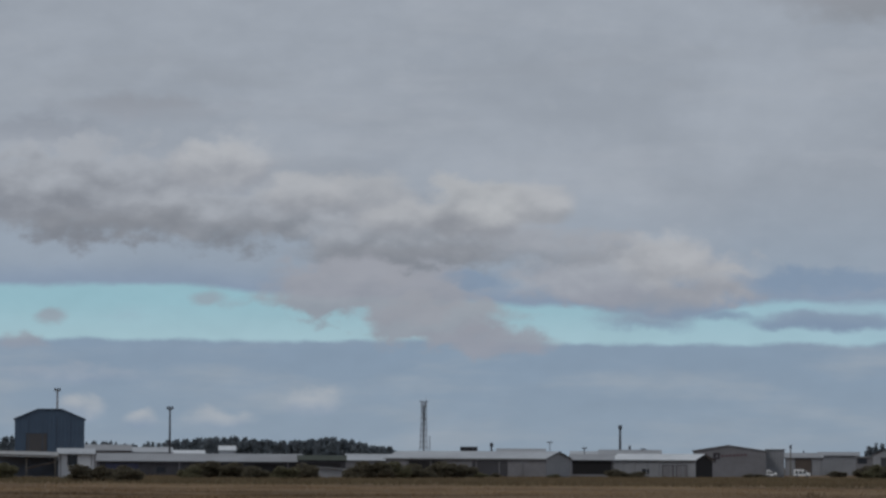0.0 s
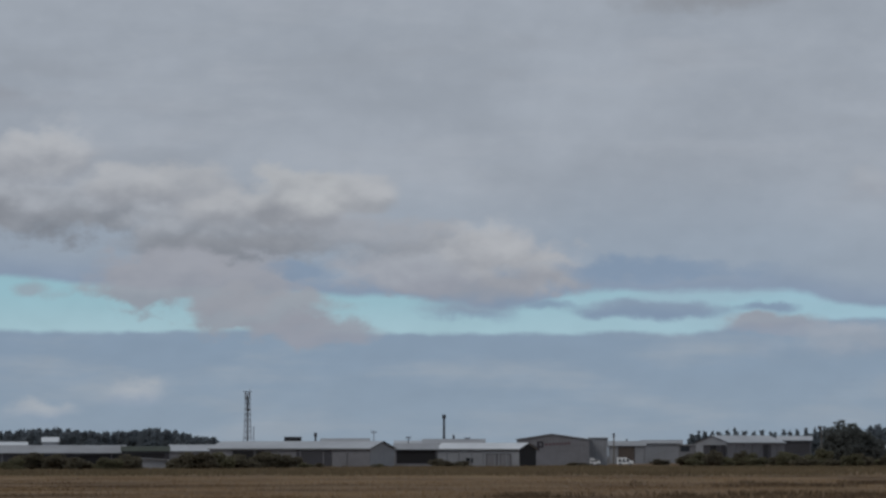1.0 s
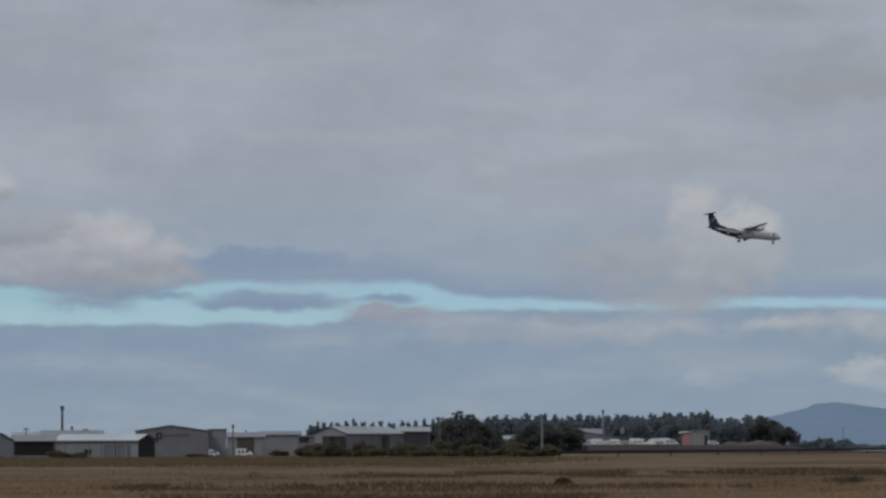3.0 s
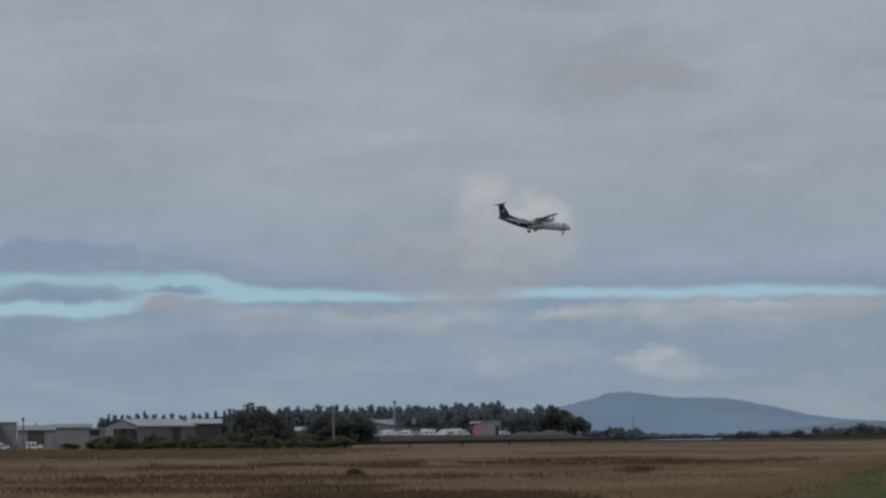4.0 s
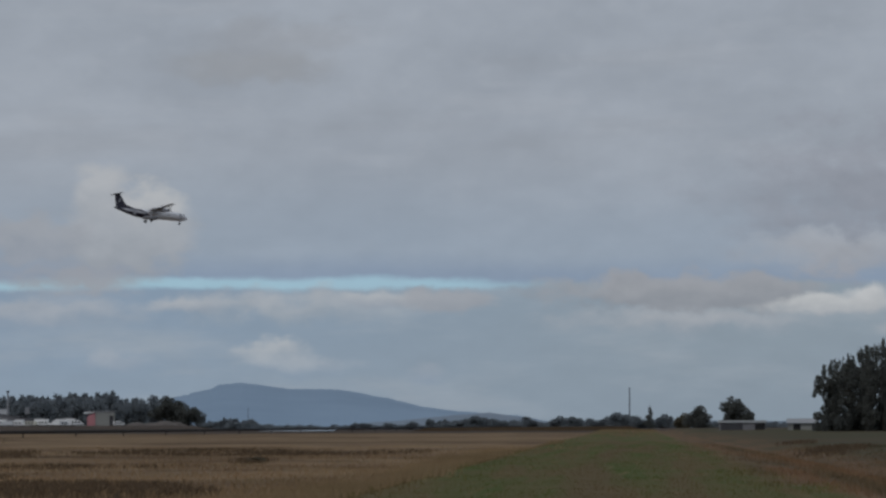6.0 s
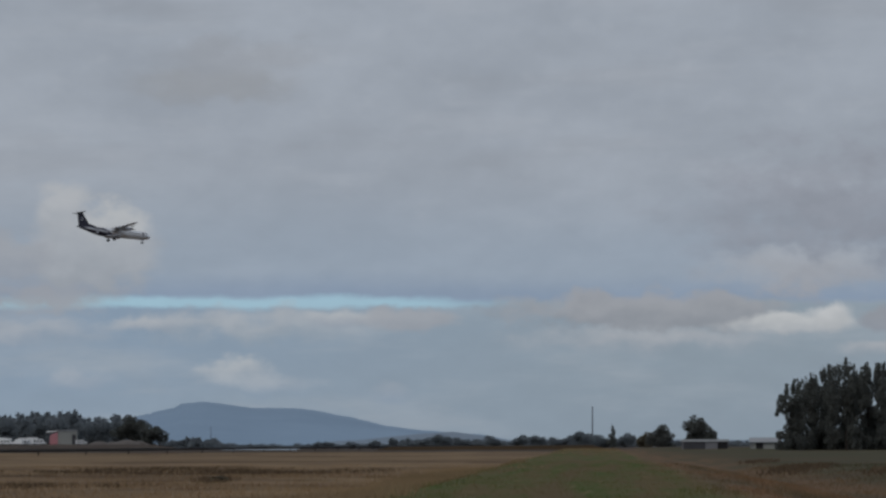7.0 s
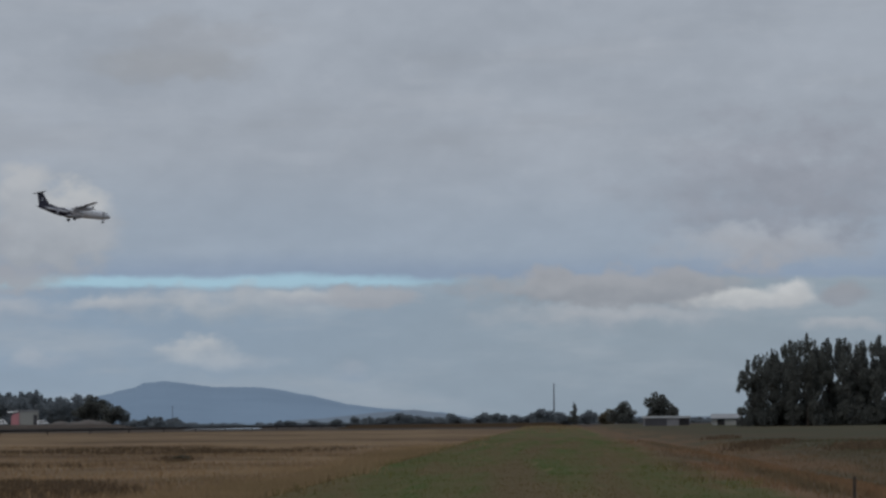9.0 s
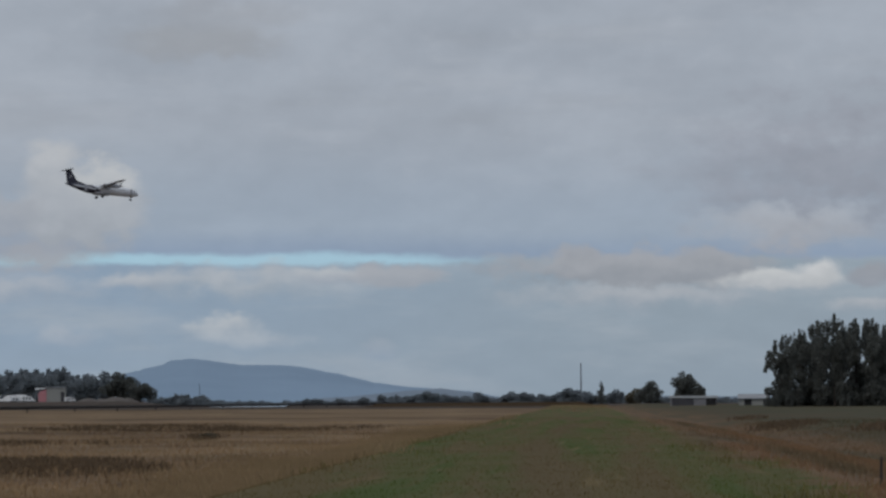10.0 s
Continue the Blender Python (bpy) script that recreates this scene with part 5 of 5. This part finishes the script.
ROW = "campers and caravans in the yard"
pick = random.Random(5)
M_CREAM = material("cream vehicle paint", (206, 204, 192), (188, 186, 176), 0.4, 0.0, 1.0, 0.5)
x = 500.0
i = 0
while x < 655:
    ln = pick.uniform(4.6, 7.4)
    camper("white camper van parked in a long row" if i % 3 else "white caravan parked in a long row", -925 + round(x) - 700, 1850 + pick.uniform(0, 14), 2.45, ln, pick.uniform(2.0, 2.8), ROW, bool(i % 3), pick.uniform(-35, 35) + (180 if i % 4 == 1 else 0), M_CREAM if i % 5 == 3 else M_WHITE)
    x += ln * 3.7 * pick.uniform(0.62, 1.05)
    i += 1
for x in (515, 548, 583, 590, 620, 637):
    camper("white camper van in the row behind", -925 + x - 700, 1885, 2.5, pick.uniform(5.4, 7), pick.uniform(2.9, 3.7), ROW, True, 180 + pick.uniform(-20, 20))
camper("white van parked beside the beige block", -901, 1900, 2.45, 5.2, 2.2, ROW, True, 10)
camper("white van parked in the works yard", -1730, 1000, 0.0, 4.2, 2.1, "works yard vehicles", True)
camper("white van parked beside the annex", -1783, 1000, 0.0, 2.6, 1.9, "works yard vehicles", True)
camper("small pale trailer beside the lean-to", -2534, 750, 0.0, 0.9, 1.5, "works yard vehicles", False)


# ---- the airliner ----
def lathe(g, stations, sides=20):
    """A body along x through stations (x, z of the axis, half width, half height)."""
    n = len(g[0])
    for x, z, ry, rz in stations:
        for i in range(sides):
            w = 2 * math.pi * i / sides
            g[0].append((x, math.cos(w) * ry, z + math.sin(w) * rz))
    for k in range(len(stations) - 1):
        for i in range(sides):
            j = (i + 1) % sides
            g[1].append((n + k * sides + i, n + k * sides + j, n + (k + 1) * sides + j, n + (k + 1) * sides + i))
    g[1].append(tuple(range(n + sides - 1, n - 1, -1)))
    last = n + (len(stations) - 1) * sides
    g[1].append(tuple(range(last, last + sides)))
    return g


def foil(g, root, tip):
    """A tapered wing or fin between two sections: (leading edge, trailing edge, thickness, and the way of the thickness)."""
    n = len(g[0])
    for le, te, th, up in (root, tip):
        le, te, up = Vector(le), Vector(te), Vector(up)
        for k, s in ((0.0, 0.0), (0.12, 0.45), (0.35, 0.5), (0.7, 0.28), (1.0, 0.03), (0.7, -0.15), (0.35, -0.32), (0.12, -0.35)):
            g[0].append(tuple(le.lerp(te, k) + up * th * s))
    for i in range(8):
        j = (i + 1) % 8
        g[1].append((n + i, n + j, n + 8 + j, n + 8 + i))
    g[1].append(tuple(range(n + 7, n - 1, -1)))
    g[1].append(tuple(range(n + 8, n + 16)))
    return g


def livery():
    """White nose and a black tail that sweeps forward along the belly, with a pale feathered edge."""
    m = material("livery", (222, 224, 230), (206, 208, 214), 0.35, 0.0, 0.6, 0.3)
    t = m.node_tree
    bsdf = t.nodes["Principled BSDF"]
    white = bsdf.inputs["Base Color"].links[0].from_socket
    s = t.nodes.new("ShaderNodeSeparateXYZ")
    t.links.new(t.nodes.new("ShaderNodeTexCoord").outputs["Object"], s.inputs[0])
    line = calc(t, "ADD", s.outputs[0], calc(t, "MULTIPLY", s.outputs[2], 1.6))
    black = fade(t, line, -1.6, -2.1)
    off = calc(t, "ABSOLUTE", calc(t, "ADD", s.outputs[2], calc(t, "MULTIPLY_ADD", s.outputs[0], 0.11, 0.25)))
    swoosh = calc(t, "MULTIPLY", fade(t, off, 0.42, 0.22), calc(t, "MULTIPLY", fade(t, s.outputs[0], -11.5, -9.0), fade(t, s.outputs[0], -2.2, -3.4)))
    mix = calc(t, "MULTIPLY", black, calc(t, "SUBTRACT", 1.0, calc(t, "MULTIPLY", swoosh, 0.7)))
    t.links.new(blend(t, mix, white, lin(44, 44, 62)), bsdf.inputs["Base Color"])
    return m


def airliner(u, d, v, heading, nose_down, bank):
    a = u * TICK
    m = pose(math.sin(a) * d, math.cos(a) * d, tall(v, d)) @ pose(0, 0, 0, 0, 0, -math.degrees(a) + heading) @ pose(0, 0, 0, bank, nose_down, 0)
    ob = thing("airliner", "white twin-propeller airliner with a black tail, wheels down", "airplane", m)
    g = lathe(shape(), [(13.6, -0.45, 0.12, 0.12), (13.2, -0.38, 0.5, 0.5), (12.4, -0.2, 0.95, 0.9), (11.2, -0.02, 1.28, 1.25), (9.6, 0, 1.43, 1.4), (4, 0, 1.43, 1.4), (-2, 0, 1.43, 1.4), (-5, 0.08, 1.38, 1.32), (-8, 0.42, 1.05, 0.98), (-10.8, 0.85, 0.62, 0.58), (-12.6, 1.1, 0.28, 0.3), (-13.4, 1.2, 0.08, 0.1)], 24)
    fus = part("fuselage", g, livery(), ob, "white fuselage with a black rear sweep", True)
    part("cockpit_window", lathe(shape(), [(12.3, 0.52, 0.72, 0.22), (11.75, 0.72, 0.98, 0.26)], 14), M_GLASS, fus)
    for k in range(16):
        x = 8.6 - k * 0.82
        for y in (-1.44, 1.38):
            part("cabin_window", box(shape(), x - 0.13, x + 0.13, y, y + 0.06, 0.28, 0.62), M_GLASS, fus)
    for x in (10.2, -6.6):
        part("cabin_door", box(shape(), x - 0.4, x + 0.4, -1.435, -1.36, -0.7, 0.9), M_PLANE_GREY, fus)
    part("belly_fairing", lathe(shape(), [(3.2, -1.0, 0.5, 0.3), (1.8, -1.1, 1.5, 0.62), (-2.2, -1.1, 1.5, 0.62), (-3.8, -0.9, 0.5, 0.3)], 16), M_PLANE_GREY, ob, "", True)
    part("fin", foil(shape(), ((-8.2, 0, 1.2), (-12.7, 0, 1.3), 0.5, (0, 1, 0)), ((-11.3, 0, 5.6), (-13.3, 0, 5.7), 0.28, (0, 1, 0))), M_PLANE_BLACK, ob, "black tail fin")
    part("fin_root", foil(shape(), ((-5.0, 0, 1.25), (-9.2, 0, 1.0), 0.3, (0, 1, 0)), ((-9.1, 0, 2.4), (-9.6, 0, 2.6), 0.2, (0, 1, 0))), M_PLANE_BLACK, ob)
    part("fin_mark", prism(shape(), [(-11.9, 3.0), (-11.3, 3.2), (-11.1, 3.7), (-11.5, 4.3), (-11.7, 4.1), (-11.45, 3.65), (-11.6, 3.4), (-11.95, 3.3)], -0.22, 0.22), M_PLANE_GREY, ob, "pale curled mark on the fin")
    for s in (-1, 1):
        part("tailplane", foil(shape(), ((-11.5, 0, 5.55), (-13.2, 0, 5.55), 0.22, (0, 0, 1)), ((-12.1, s * 3.65, 5.6), (-13.1, s * 3.65, 5.6), 0.12, (0, 0, 1))), M_PLANE_BLACK, ob, "dark tailplane")
        wing = part("wing", foil(shape(), ((2.0, 0, 1.55), (-0.6, 0, 1.5), 0.5, (0, 0, 1)), ((1.9, s * 4.6, 1.62), (-0.6, s * 4.6, 1.58), 0.45, (0, 0, 1))), M_PLANE_GREY, ob)
        part("outer_panel", foil(shape(), ((1.9, s * 4.61, 1.62), (-0.6, s * 4.61, 1.58), 0.45, (0, 0, 1)), ((1.2, s * 13.5, 2.05), (-0.2, s * 13.5, 2.05), 0.2, (0, 0, 1))), M_PLANE_GREY, wing)
        part("flap", foil(shape(), ((-0.5, s * 1.5, 1.45), (-1.7, s * 1.5, 0.95), 0.16, (0, 0, 1)), ((-0.4, s * 9.5, 1.7), (-1.3, s * 9.5, 1.35), 0.12, (0, 0, 1))), M_PLANE_GREY, wing)
        for y in (6.4, 9.0):
            part("flap_fairing", rod(shape(), (0.4, s * y, 1.5), (-1.7, s * y, 1.15), 0.14, 0.05, 6), M_PLANE_GREY, wing)
        nac = part("nacelle", lathe(shape(), [(4.3, 1.25, 0.34, 0.34), (3.9, 1.2, 0.48, 0.55), (2.4, 1.15, 0.55, 0.72), (0.4, 1.1, 0.5, 0.66), (-1.8, 1.35, 0.16, 0.2)], 16), M_PLANE_GREY, ob, "pale engine nacelle", True)
        for v_ in list(nac.data.vertices):
            v_.co.y += s * 4.05
        prop = part("propeller", lathe(shape(), [(4.95, 1.25, 0.05, 0.05), (4.7, 1.25, 0.22, 0.22), (4.31, 1.25, 0.32, 0.32)], 12), M_STEEL_DARK, ob, "dark six-bladed propeller")
        for v_ in list(prop.data.vertices):
            v_.co.y += s * 4.05
        for k in range(6):
            w = k * math.pi / 3 + 0.3
            c, q = math.cos(w), math.sin(w)
            part("blade", foil(shape(), ((4.62, s * 4.05 + 0.3 * c - 0.1 * q, 1.25 + 0.3 * q + 0.1 * c), (4.5, s * 4.05 + 0.3 * c + 0.12 * q, 1.25 + 0.3 * q - 0.12 * c), 0.08, (1, 0, 0)), ((4.6, s * 4.05 + 1.95 * c - 0.1 * q, 1.25 + 1.95 * q + 0.1 * c), (4.54, s * 4.05 + 1.95 * c + 0.1 * q, 1.25 + 1.95 * q - 0.1 * c), 0.04, (1, 0, 0))), M_STEEL_DARK, prop)
        gear = part("main_gear", rod(shape(), (-0.6, s * 1.3, -1.3), (-0.7, s * 2.0, -2.1), 0.14, 0.11, 8), M_STEEL, ob)
        for y in (1.75, 2.15):
            part("wheel", rod(shape(), (-0.7, s * y - 0.14, -2.15), (-0.7, s * y + 0.14, -2.15), 0.44, 0.44, 16), M_TYRE, gear)
    nose_gear = part("nose_gear", rod(shape(), (10.6, 0, -1.1), (10.75, 0, -2.2), 0.1, 0.08, 8), M_STEEL, ob)
    for y in (-0.2, 0.2):
        part("wheel", rod(shape(), (10.75, y - 0.09, -2.25), (10.75, y + 0.09, -2.25), 0.3, 0.3, 14), M_TYRE, nose_gear)
    part("gear_door", box(shape(), 10.2, 11.3, -0.32, -0.28, -1.75, -1.25), M_PLANE, nose_gear)
    return ob


airliner(-846, 1245, 371, 30, 3.0, -3.0)
